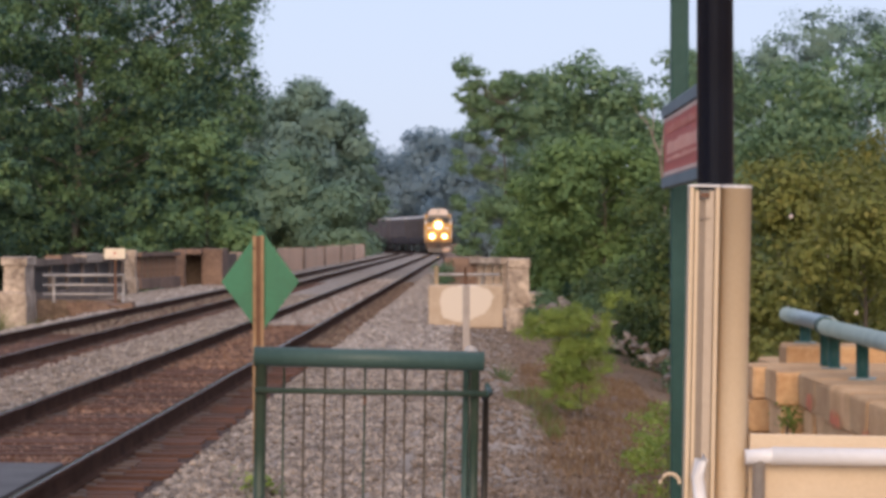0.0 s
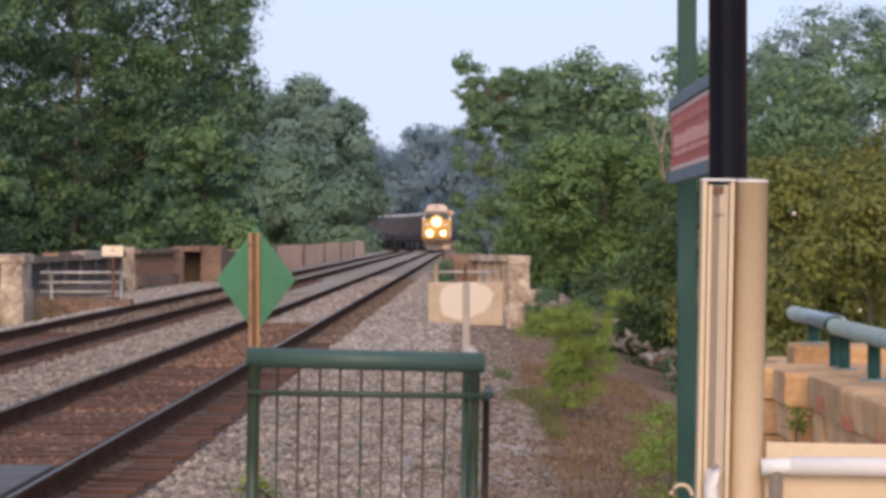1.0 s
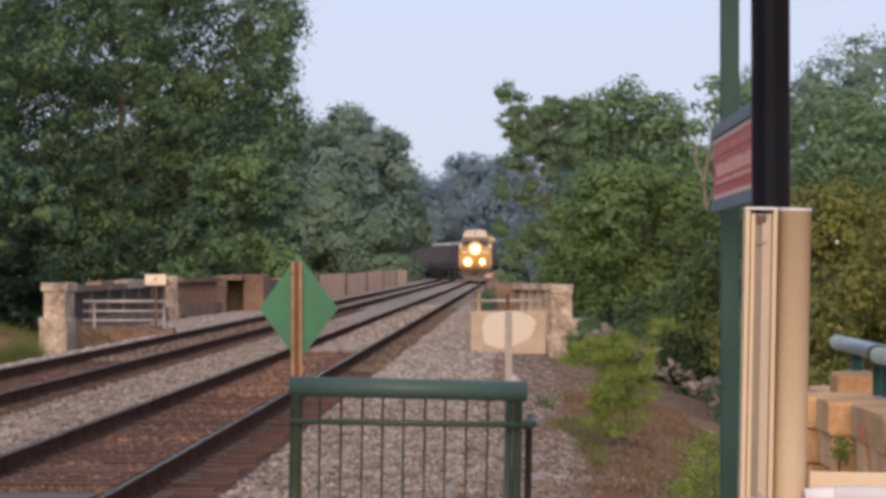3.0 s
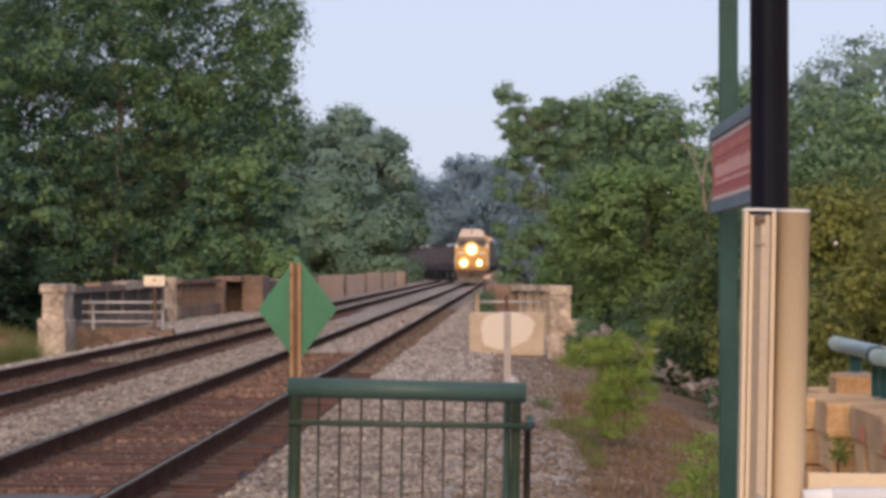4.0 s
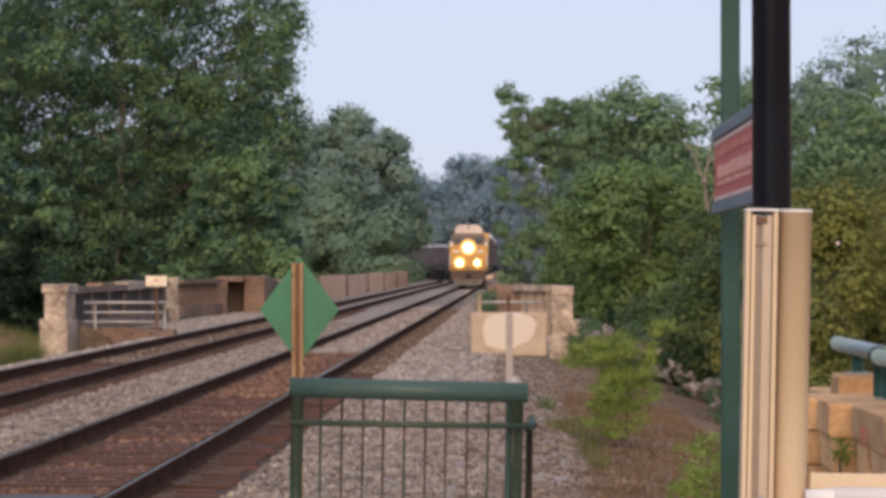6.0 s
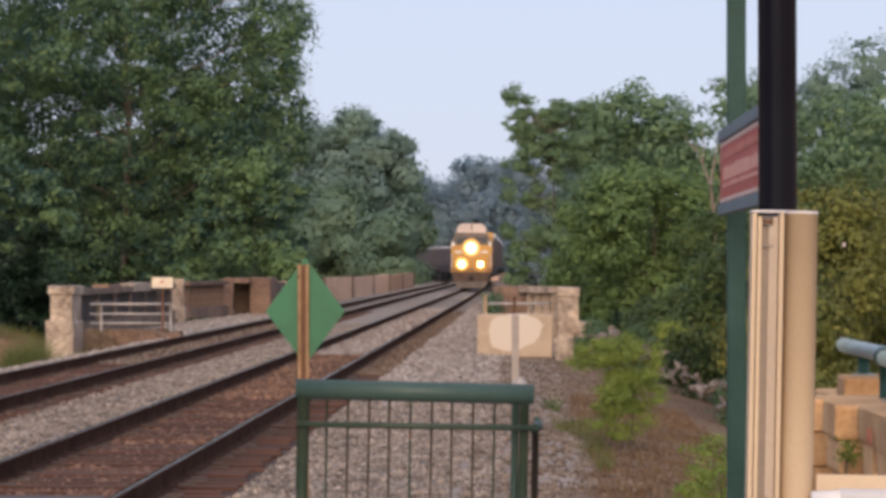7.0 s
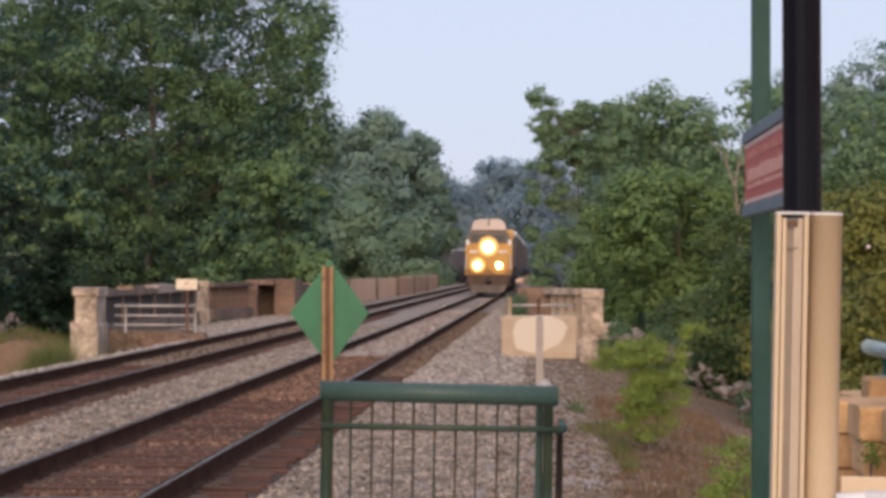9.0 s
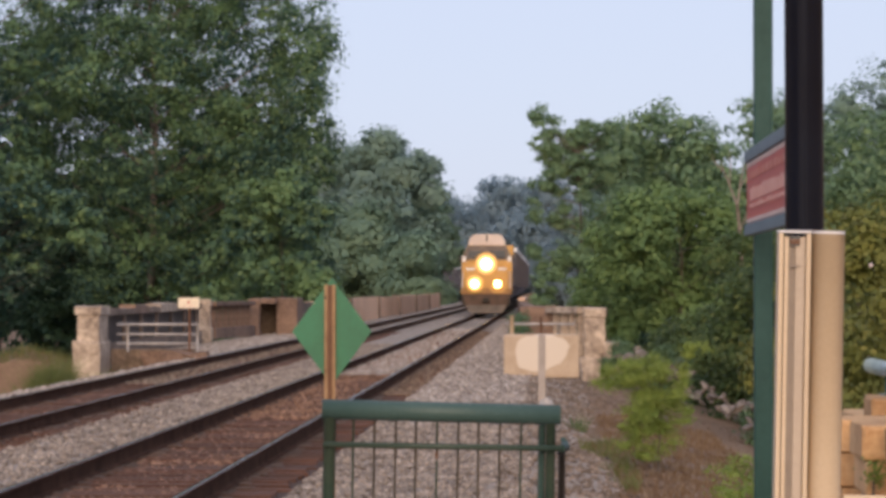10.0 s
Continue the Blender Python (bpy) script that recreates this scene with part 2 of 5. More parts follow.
M = dict(
    soil=mat("soil", (0.120, 0.070, 0.040), (0.25, 0.160, 0.095), 0.6, 0.95, bump=0.5, bump_scale=14, fine=0.45),
    gravel=mat("gravel", (0.16, 0.125, 0.10), (0.42, 0.35, 0.295), 1.3, 0.95, bump=0.9, bump_scale=16, fine=0.75),
    stone=mat("ballast_stone", (0.135, 0.104, 0.085), (0.385, 0.322, 0.27), 3.0, 0.9, vary=0.5, island=True, fine=0.3),
    # paler stone for the far ballast; a little haze is in its colour
    pale_stone=mat("far_pale_stone", (0.20, 0.165, 0.145), (0.50, 0.435, 0.385), 3.0, 0.9, vary=0.45, island=True, fine=0.3),
    rust_stone=mat("rusty_stone", (0.105, 0.055, 0.036), (0.30, 0.175, 0.115), 3.0, 0.95, vary=0.45, island=True, fine=0.3),
    brown_stone=mat("brown_stone", (0.105, 0.075, 0.056), (0.28, 0.215, 0.165), 3.0, 0.95, vary=0.45, island=True),
    dirt_stone=mat("dirt_stone", (0.10, 0.065, 0.045), (0.24, 0.17, 0.12), 3.0, 0.95, vary=0.4, island=True),
    track_bed=mat("rusty_bed", (0.075, 0.036, 0.022), (0.20, 0.112, 0.070), 2.0, 0.95, bump=0.8, bump_scale=18, fine=0.7),
    dark_bed=mat("tie_end_bed", (0.030, 0.016, 0.011), (0.085, 0.045, 0.030), 2.0, 0.95, bump=0.8, bump_scale=18, fine=0.7),
    worn_bed=mat("dusty_bed", (0.15, 0.112, 0.088), (0.33, 0.265, 0.215), 1.6, 0.95, bump=0.8, bump_scale=18, fine=0.7),
    tie=mat("tie_wood", (0.045, 0.020, 0.013), (0.135, 0.060, 0.036), 3.0, 0.9, bump=0.5, bump_scale=40, fine=0.5, vary=0.28, stretch=(0.4, 4, 4)),
    rail_side=mat("rail_rust", (0.038, 0.020, 0.014), (0.088, 0.047, 0.032), 3.0, 0.95, bump=0.2, bump_scale=60, spec=0.04),
    rail_top=mat("rail_steel", (0.12, 0.087, 0.066), (0.18, 0.132, 0.10), 2.0, 0.16, metal=1.0),
    plate=mat("tie_plate_iron", (0.055, 0.034, 0.025), (0.12, 0.078, 0.056), 8.0, 0.8, vary=0.3),
    panel=mat("crossing_rubber", (0.065, 0.062, 0.064), (0.11, 0.104, 0.106), 2.0, 0.8, bump=0.3),
    concrete=mat("old_concrete", (0.17, 0.125, 0.095), (0.60, 0.48, 0.37), 1.9, 0.9, bump=0.5, bump_scale=9, fine=0.45),
    dark_concrete=mat("stained_concrete", (0.07, 0.050, 0.038), (0.27, 0.195, 0.145), 0.7, 0.95, bump=0.5, bump_scale=8, fine=0.45),
    panel_concrete=mat("dark_panel_concrete", (0.022, 0.017, 0.015), (0.085, 0.062, 0.050), 0.9, 0.95, bump=0.4, bump_scale=8, fine=0.4),
    tan_concrete=mat("tan_concrete", (0.58, 0.375, 0.25), (0.74, 0.50, 0.345), 0.35, 0.9, bump=0.3, bump_scale=6, fine=0.4, vary=0.12),
    brown_concrete=mat("brown_concrete", (0.105, 0.066, 0.050), (0.27, 0.175, 0.125), 0.7, 0.95, bump=0.4, bump_scale=8, fine=0.45),
    sandstone=mat("sandstone", (0.46, 0.25, 0.108), (0.69, 0.44, 0.225), 2.2, 0.9, bump=0.5, bump_scale=30, fine=0.4, vary=0.18),
    red_paint=mat("faded_red_mark", (0.45, 0.13, 0.09), (0.52, 0.24, 0.15), 20.0, 0.9),
    green=mat("green_paint", (0.013, 0.048, 0.041), (0.026, 0.074, 0.064), 3.0, 0.42, bump=0.1, bump_scale=80, spec=0.16),
    fence_green=mat("weathered_fence_green", (0.020, 0.042, 0.030), (0.060, 0.080, 0.056), 2.5, 0.38, bump=0.15, bump_scale=70, spec=0.3),
    # paler than the fence green, for wear and for a highlight painted in
    rail_green=mat("worn_highlight_green", (0.030, 0.066, 0.058), (0.055, 0.098, 0.088), 2.5, 0.5, bump=0.12, bump_scale=70, spec=0.4),
    bar_brown=mat("rust_stained_bar", (0.035, 0.030, 0.020), (0.085, 0.062, 0.040), 6.0, 0.6, stretch=(1, 1, 0.4)),
    post_black=mat("blackened_post", (0.008, 0.008, 0.008), (0.022, 0.018, 0.015), 4.0, 0.5),
    # pipe green paled all over, the sky's reflection put into the colour
    pale_green=mat("sky_paled_green_pipe", (0.17, 0.24, 0.245), (0.28, 0.35, 0.35), 3.0, 0.35, bump=0.1),
    dia_green=mat("sign_green_back", (0.007, 0.110, 0.046), (0.013, 0.165, 0.072), 3.0, 0.5),
    rusty_post=mat("rusty_post", (0.22, 0.12, 0.055), (0.42, 0.27, 0.14), 5.0, 0.8, stretch=(1, 1, 0.2)),
    dark_rust=mat("dark_rust", (0.10, 0.05, 0.03), (0.18, 0.09, 0.05), 5.0, 0.85),
    black=mat("black_paint", (0.003, 0.0045, 0.010), (0.006, 0.009, 0.018), 3.0, 0.24, spec=0.6),
    cream=mat("cream_paint", (0.525, 0.395, 0.26), (0.62, 0.485, 0.33), 2.0, 0.45, bump=0.06, bump_scale=90),
    dull_cream=mat("dull_cream_rib", (0.36, 0.285, 0.215), (0.46, 0.37, 0.28), 2.0, 0.5),
    groove=mat("groove_dark", (0.19, 0.15, 0.118), (0.27, 0.215, 0.168), 3.0, 0.6),
    white=mat("white_paint", (0.66, 0.64, 0.64), (0.78, 0.76, 0.76), 3.0, 0.4),
    sign_red=mat("sign_red", (0.42, 0.052, 0.032), (0.52, 0.080, 0.048), 2.0, 0.5),
    sign_slate=mat("sign_slate", (0.075, 0.115, 0.14), (0.12, 0.165, 0.195), 3.0, 0.5),
    sign_cream=mat("sign_line", (0.60, 0.42, 0.36), (0.68, 0.50, 0.42), 3.0, 0.6),
    sign_field=mat("sign_worn_field", (0.42, 0.085, 0.065), (0.50, 0.13, 0.10), 3.0, 0.6),
    sign_pale=mat("sign_pale_letters", (0.55, 0.27, 0.22), (0.64, 0.36, 0.30), 5.0, 0.6),
    sign_faded=mat("sign_letters", (0.50, 0.16, 0.12), (0.56, 0.22, 0.17), 4.0, 0.6),
    galv=mat("galvanised", (0.34, 0.31, 0.29), (0.48, 0.44, 0.41), 5.0, 0.55, metal=0.3),
    grey_post=mat("weathered_post", (0.28, 0.24, 0.21), (0.42, 0.36, 0.32), 5.0, 0.8),
    bark=mat("bark", (0.055, 0.045, 0.036), (0.15, 0.122, 0.098), 2.0, 0.95, bump=0.6, bump_scale=12, stretch=(1, 1, 0.3)),
    pale_bark=mat("bare_wood", (0.17, 0.135, 0.11), (0.30, 0.245, 0.20), 2.0, 0.9),
    rock=mat("rubble_rock", (0.085, 0.070, 0.060), (0.25, 0.215, 0.19), 3.0, 0.95, bump=0.6, bump_scale=8, vary=0.2),
    yellow=mat("loco_yellow", (0.52, 0.27, 0.05), (0.62, 0.34, 0.07), 1.0, 0.4),
    grimy_yellow=mat("loco_grimy_yellow", (0.26, 0.13, 0.045), (0.40, 0.21, 0.065), 2.0, 0.6),
    pilot_brown=mat("pilot_brown", (0.06, 0.038, 0.028), (0.13, 0.08, 0.058), 2.0, 0.8),
    # brow colour lightened, the headlight's glow put into it
    brow_grey=mat("cab_brow_grey", (0.10, 0.080, 0.070), (0.20, 0.155, 0.130), 2.0, 0.6),
    faded_sign=mat("faded_sign", (0.66, 0.56, 0.41), (0.78, 0.68, 0.52), 8.0, 0.6),
    loco_blue=mat("loco_blue", (0.035, 0.042, 0.065), (0.055, 0.065, 0.095), 1.0, 0.4),
    loco_roof=mat("loco_roof", (0.60, 0.50, 0.45), (0.72, 0.61, 0.55), 1.0, 0.6),
    plough=mat("worn_plough", (0.11, 0.095, 0.085), (0.20, 0.17, 0.15), 2.0, 0.8),
    loco_dark=mat("loco_underframe", (0.02, 0.018, 0.017), (0.05, 0.042, 0.036), 2.0, 0.8),
    glass=mat("cab_glass", (0.02, 0.024, 0.03), (0.035, 0.04, 0.05), 1.0, 0.06),
    # dark hopper colour lifted to a bluish grey in place of haze
    car_hazed_grey=mat("car_hazed_grey", (0.085, 0.076, 0.084), (0.140, 0.124, 0.132), 0.8, 0.85, bump=0.2, bump_scale=6),
    car_dark=mat("car_dark", (0.025, 0.022, 0.024), (0.07, 0.058, 0.055), 0.8, 0.85),
    car_rim=mat("car_light_rim", (0.72, 0.70, 0.69), (0.85, 0.83, 0.81), 0.8, 0.7),
    head=lamp_bloom("headlight_bloom", (1.0, 0.58, 0.20), 50.0),
    ditch=lamp_bloom("ditch_light_bloom", (1.0, 0.54, 0.16), 42.0),
    # dark bluish patches paint shaded recesses and some haze into the crown
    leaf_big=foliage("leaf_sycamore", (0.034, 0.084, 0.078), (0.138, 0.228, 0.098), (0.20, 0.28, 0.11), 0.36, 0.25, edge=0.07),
    # shade of the hollows put into the leaf colour
    leaf_shaded=foliage("leaf_shade", (0.024, 0.055, 0.042), (0.050, 0.100, 0.058), (0.08, 0.14, 0.07), 0.3, 0.3),
    leaf_mid=foliage("leaf_mid", (0.092, 0.160, 0.095), (0.160, 0.245, 0.110), (0.21, 0.29, 0.13), 0.35, 0.3),
    leaf_bright=foliage("leaf_bright", (0.090, 0.160, 0.066), (0.165, 0.252, 0.084), (0.21, 0.30, 0.11), 0.5, 0.3),
    # paler than leaf_mid, with some haze put into the colour
    leaf_airy_hazed=foliage("leaf_airy_hazed", (0.115, 0.198, 0.120), (0.172, 0.265, 0.135), (0.22, 0.31, 0.15), 0.5, 0.3),
    # next three: leaves paled and blued, haze painted into the base colour
    leaf_low_hazed=foliage("leaf_low_wood_hazed", (0.160, 0.250, 0.185), (0.208, 0.300, 0.192), (0.23, 0.315, 0.20), 0.14, 0.4),
    leaf_far_hazed=foliage("leaf_far_hazed", (0.187, 0.275, 0.248), (0.235, 0.328, 0.248), (0.255, 0.35, 0.26), 0.10, 0.42),
    leaf_distant_hazed=foliage("leaf_distant_hazed", (0.295, 0.385, 0.43), (0.32, 0.41, 0.445), (0.33, 0.415, 0.45), 0.06, 0.6),
    leaf_olive=foliage("leaf_olive", (0.105, 0.132, 0.034), (0.195, 0.200, 0.046), (0.25, 0.235, 0.065), 0.9, 0.25),
    leaf_shrub=foliage("leaf_shrub", (0.034, 0.064, 0.026), (0.095, 0.145, 0.046), (0.16, 0.19, 0.06), 0.9, 0.25),
    leaf_lime=foliage("leaf_lime", (0.140, 0.205, 0.042), (0.240, 0.305, 0.062), (0.32, 0.38, 0.095), 2.0, 0.25),
    leaf_grass=foliage("leaf_grass", (0.095, 0.120, 0.035), (0.18, 0.20, 0.065), (0.22, 0.21, 0.09), 1.2),
    straw=foliage("dead_grass", (0.145, 0.085, 0.045), (0.24, 0.15, 0.082), (0.34, 0.25, 0.15), 1.2),
    blossom=mat("blossom", (0.62, 0.50, 0.46), (0.78, 0.66, 0.60), 5.0, 0.8),
)


# ---- mesh helpers ----
def part(name, bm, material, parent=None, label=""):
    me = bpy.data.meshes.new(name)
    bm.to_mesh(me)
    bm.free()
    me.materials.append(M[material] if isinstance(material, str) else material)
    ob = new(name, me)
    if parent:
        ob.parent = parent
    if label:
        ob["label"] = label
    return ob


def thing(name, label, category, group="", kind="", at=None):
    ob = new(name)
    ob.empty_display_size = 0.2
    if at is not None:
        ob.matrix_world = at
    return tagged(ob, label, category, group, kind)


def box(x0, x1, y0, y1, z0, z1, bevel=0.0, bm=None):
    bm = bm or bmesh.new()
    r = bmesh.ops.create_cube(bm, size=1.0, matrix=Matrix.Translation(((x0 + x1) / 2, (y0 + y1) / 2, (z0 + z1) / 2)) @ Matrix.Diagonal((x1 - x0, y1 - y0, z1 - z0, 1)))
    if bevel:
        es = list({e for v in r["verts"] for e in v.link_edges})
        bmesh.ops.bevel(bm, geom=es, offset=bevel, segments=2, affect="EDGES", profile=0.6)
    return bm


def tube(points, radii, sides=12, bm=None, cap=True):
    bm = bm or bmesh.new()
    if not hasattr(radii, "__len__"):
        radii = [radii] * len(points)
    P = [Vector(p) for p in points]
    rings = []
    for i, (p, r) in enumerate(zip(P, radii)):
        d = (P[min(i + 1, len(P) - 1)] - P[max(i - 1, 0)]).normalized()
        u = d.cross(Vector((0, 0, 1)) if abs(d.z) < 0.9 else Vector((1, 0, 0))).normalized()
        w = d.cross(u)
        rings.append([bm.verts.new(p + r * (math.cos(a) * u + math.sin(a) * w)) for a in (2 * math.pi * k / sides for k in range(sides))])
    for A, B in zip(rings, rings[1:]):
        for k in range(sides):
            f = bm.faces.new((A[k], A[(k + 1) % sides], B[(k + 1) % sides], B[k]))
            f.smooth = True
    if cap:
        bm.faces.new(rings[0])
        bm.faces.new(list(reversed(rings[-1])))
    return bm


def prism(profile, y0, y1, bm=None):
    """Closed outline in x and z, drawn out along y."""
    bm = bm or bmesh.new()
    A = [bm.verts.new((x, y0, z)) for x, z in profile]
    B = [bm.verts.new((x, y1, z)) for x, z in profile]
    n = len(A)
    for k in range(n):
        bm.faces.new((A[k], A[(k + 1) % n], B[(k + 1) % n], B[k]))
    bm.faces.new(list(reversed(A)))
    bm.faces.new(B)
    bmesh.ops.recalc_face_normals(bm, faces=bm.faces[:])
    return bm


def array_mesh(name, verts, faces_per, material, smooth=False):
    """Mesh from an array of equal polygons: verts (n, k, 3)."""
    n, k = verts.shape[:2]
    me = bpy.data.meshes.new(name)
    me.vertices.add(n * k)
    me.vertices.foreach_set("co", verts.reshape(-1).astype(np.float32))
    me.loops.add(n * k)
    me.loops.foreach_set("vertex_index", np.arange(n * k, dtype=np.int32))
    me.polygons.add(n)
    me.polygons.foreach_set("loop_start", np.arange(0, n * k, k, dtype=np.int32))
    me.update(calc_edges=True)
    me.materials.append(M[material])
    return me


def indexed_mesh(name, verts, faces, material):
    """Mesh from vertices (n, 3) and equal polygons of indices (m, k)."""
    m, k = faces.shape
    me = bpy.data.meshes.new(name)
    me.vertices.add(len(verts))
    me.vertices.foreach_set("co", verts.reshape(-1).astype(np.float32))
    me.loops.add(m * k)
    me.loops.foreach_set("vertex_index", faces.reshape(-1).astype(np.int32))
    me.polygons.add(m)
    me.polygons.foreach_set("loop_start", np.arange(0, m * k, k, dtype=np.int32))
    me.update(calc_edges=True)
    me.materials.append(M[material])
    return me


# ---- the line of the track ----
TRACK_NEAR, TRACK_FAR = -3.69, -7.35
CURVE_AT, CURVE_R = 350.0, 347.0


def bend(y):
    """How far the line has curved to the left at y."""
    d = max(0.0, y - CURVE_AT)
    return d * d / (2 * CURVE_R)


def hill(x, y):
    """Height of the natural ground."""
    b = -bend(min(y, 500.0))
    edge_r, edge_l = 1.3 + b, (-9.2 if y < 81 else -12.4) + b
    right = max(0.0, x - edge_r)
    left = max(0.0, edge_l - x)
    z = -0.46 - min(6.0, 0.20 * right + 0.02 * right * right) - min(6.0, (0.34 if y < 81 else 0.2) * left + 0.01 * left * left)
    if x < -12.2:
        z += 0.75 * math.exp(-((y - 84) / 6) ** 2) * min(1.0, (-12.2 - x) / 1.5)
    span = min(1.0, max(0.0, (y - 84) / 14)) * min(1.0, max(0.0, (300 - y) / 14))
    z = z * (1 - span) - 8.0 * span
    far = max(0.0, y - 240)
    rise = min(5.0, 0.0002 * far * far) * (min(1.0, right / 60) if right else min(1.0, left / 60))
    rise += min(5.0, max(0.0, right - 14) * 0.15) * min(1.0, max(0.0, (y - 150) / 60))
    return z + rise + 0.06 * noise.noise((x * 0.9, y * 0.9, 0)) + 0.25 * noise.noise((x * 0.1, y * 0.1, 3)) * min(1, (right + left) / 3)


# ---- ground, ballast and tracks ----
def graded(a, b, dense_a, dense_b, step, grow=1.25):
    mid = list(np.arange(dense_a, dense_b + step * 0.5, step))
    lo, s = [dense_a], step
    while lo[-1] > a:
        s *= grow
        lo.append(lo[-1] - s)
    hi, s = [mid[-1]], step
    while hi[-1] < b:
        s *= grow
        hi.append(hi[-1] + s)
    return np.array(sorted(lo[1:]) + mid + hi[1:])


def sheet(name, xs, ys, height, material, label, category):
    V = np.array([[x, y, height(x, y)] for y in ys for x in xs])
    nx = len(xs)
    i = np.arange(len(ys) - 1)[:, None] * nx + np.arange(nx - 1)[None, :]
    F = np.stack([i, i + 1, i + nx + 1, i + nx], -1).reshape(-1, 4)
    me = indexed_mesh(name, V, F, material)
    me.polygons.foreach_set("use_smooth", np.ones(len(F), dtype=bool))
    return tagged(new(name, me), label, category, kind="structure")


sheet("ground", graded(-1800, 1800, -16, 12, 0.6, 1.22), graded(-250, 3500, 14, 100, 1.0, 1.12), hill, "soil",
      "brown bare soil with dry weeds sloping away from the railway", "ground")


def bed_height(u, y):
    """Ballast surface across both tracks; u is measured from the line of the near track."""
    n = 0.018 * noise.noise((u * 7, y * 7, 1)) + 0.03 * noise.noise((u * 1.3, y * 1.3, 5))
    if 0.78 < u < 1.38:
        return -0.222 + 0.3 * n
    if u > 1.25:
        return -0.20 - 0.05 * min(1, (u - 1.25) / 0.5) - (0.22 * max(0.0, u - 3.4)) ** 1.1 - 0.5 * max(0.0, u - 4.4) + n + (0.10 * noise.noise((u * 1.1, y * 0.55, 9)) if u > 3.2 else 0.0)
    if u > -0.85:
        return -0.215 + 0.3 * n
    if u > -2.3:
        return -0.15 + n
    if u > -5.1:
        return -0.215 + 0.3 * n
    if y < 81.2:
        return -0.17 - 0.45 * max(0.0, -5.5 - u) + n
    return -0.12 - 0.10 * max(0.0, -6.6 - u) + n


ys_bed = np.concatenate([np.arange(-40, 20, 2.0), np.arange(20, 60, 0.25), np.arange(60, 130, 1.0), np.arange(130, 520, 5.0)])
us_bed = np.arange(-8.2, 5.25, 0.15)
V = np.array([[TRACK_NEAR + u - bend(y), y, bed_height(u, y)] for y in ys_bed for u in us_bed])
nu = len(us_bed)
ii = np.arange(len(ys_bed) - 1)[:, None] * nu + np.arange(nu - 1)[None, :]
me = indexed_mesh("ballast", V, np.stack([ii, ii + 1, ii + nu + 1, ii + nu], -1).reshape(-1, 4), "gravel")
me.materials.append(M["track_bed"])
cell_u = np.tile((us_bed[:-1] + us_bed[1:]) / 2, len(ys_bed) - 1)
cell_y = np.repeat((ys_bed[:-1] + ys_bed[1:]) / 2, len(us_bed) - 1)
between = (((cell_u > -0.85) & (cell_u < 1.38)) | ((cell_u > -5.05) & (cell_u < -2.3)))
fade = np.random.RandomState(77).uniform(-1, 1, len(cell_y))
rusty = between & (cell_y + 16 * fade < 62)
dusty = between & ~rusty & (cell_y + 60 * fade < 150)
me.materials.append(M["worn_bed"])
me.materials.append(M["dark_bed"])
# the bed is darker outside the right rail, between the tie ends
tie_ends = rusty & (cell_u > 0.78)
me.polygons.foreach_set("material_index", (rusty + 2 * dusty + 2 * tie_ends).astype(np.int32))
tagged(new("ballast", me), "pale grey crushed stone ballast, rusty between the rails", "ballast", kind="structure")


def stones(name, n, urange, yrange, size, material, seed, floor=None):
    """Loose crushed stones: squashed eight-sided lumps lying on the bed."""
    r = np.random.RandomState(seed)
    u = r.uniform(*urange, n)
    y = yrange[0] + (yrange[1] - yrange[0]) * r.uniform(0, 1, n) ** 1.5
    z = np.array([(floor or bed_height)(a, b) for a, b in zip(u, y)])
    base = np.array([[1, 0, 0], [0, 1, 0], [-1, 0, 0], [0, -1, 0], [0, 0, 0.75], [0, 0, -0.6]])
    tri = np.array([[0, 1, 4], [1, 2, 4], [2, 3, 4], [3, 0, 4], [1, 0, 5], [2, 1, 5], [3, 2, 5], [0, 3, 5]])
    s = size * r.uniform(0.55, 1.35, (n, 1, 1))
    v = base[None] * s * r.uniform(0.7, 1.3, (n, 6, 3))
    a = r.uniform(0, 6.28, n)
    c, d = np.cos(a), np.sin(a)
    t1 = r.uniform(-0.7, 0.7, n)[:, None]
    v[..., 2] += v[..., 0] * t1
    x2 = v[..., 0] * c[:, None] - v[..., 1] * d[:, None]
    y2 = v[..., 0] * d[:, None] + v[..., 1] * c[:, None]
    v = np.stack([x2 + (TRACK_NEAR + u)[:, None], y2 + y[:, None], v[..., 2] + (z + 0.25 * size)[:, None]], -1)
    F = (tri[None] + 6 * np.arange(n)[:, None, None]).reshape(-1, 3)
    ob = new(name, indexed_mesh(name, v.reshape(-1, 3), F, material))
    return tagged(ob, "loose angular grey and rust-stained ballast stones", "stones", kind="stuff")


stones("ballast_stones", 21000, (1.35, 3.5), (21, 84), 0.031, "stone", 1)
stones("ballast_stones", 9000, (3.2, 4.6), (21, 84), 0.029, "brown_stone", 9)
stones("ballast_stones", 14000, (-2.35, -0.84), (22, 100), 0.031, "stone", 2)
stones("ballast_stones", 7000, (-0.7, 0.7), (22, 64), 0.030, "rust_stone", 3)
stones("ballast_stones", 6000, (-4.4, -2.3), (24, 90), 0.030, "rust_stone", 6)
stones("ballast_stones", 1500, (4.2, 5.2), (22, 70), 0.026, "brown_stone", 8, floor=lambda u, y: max(bed_height(u, y), hill(TRACK_NEAR + u, y)))
stones("ballast_stones", 10000, (1.35, 3.3), (52, 165), 0.040, "pale_stone", 21)
stones("ballast_stones", 3200, (-0.7, 0.7), (44, 132), 0.036, "rust_stone", 22, floor=lambda u, y: -0.19)
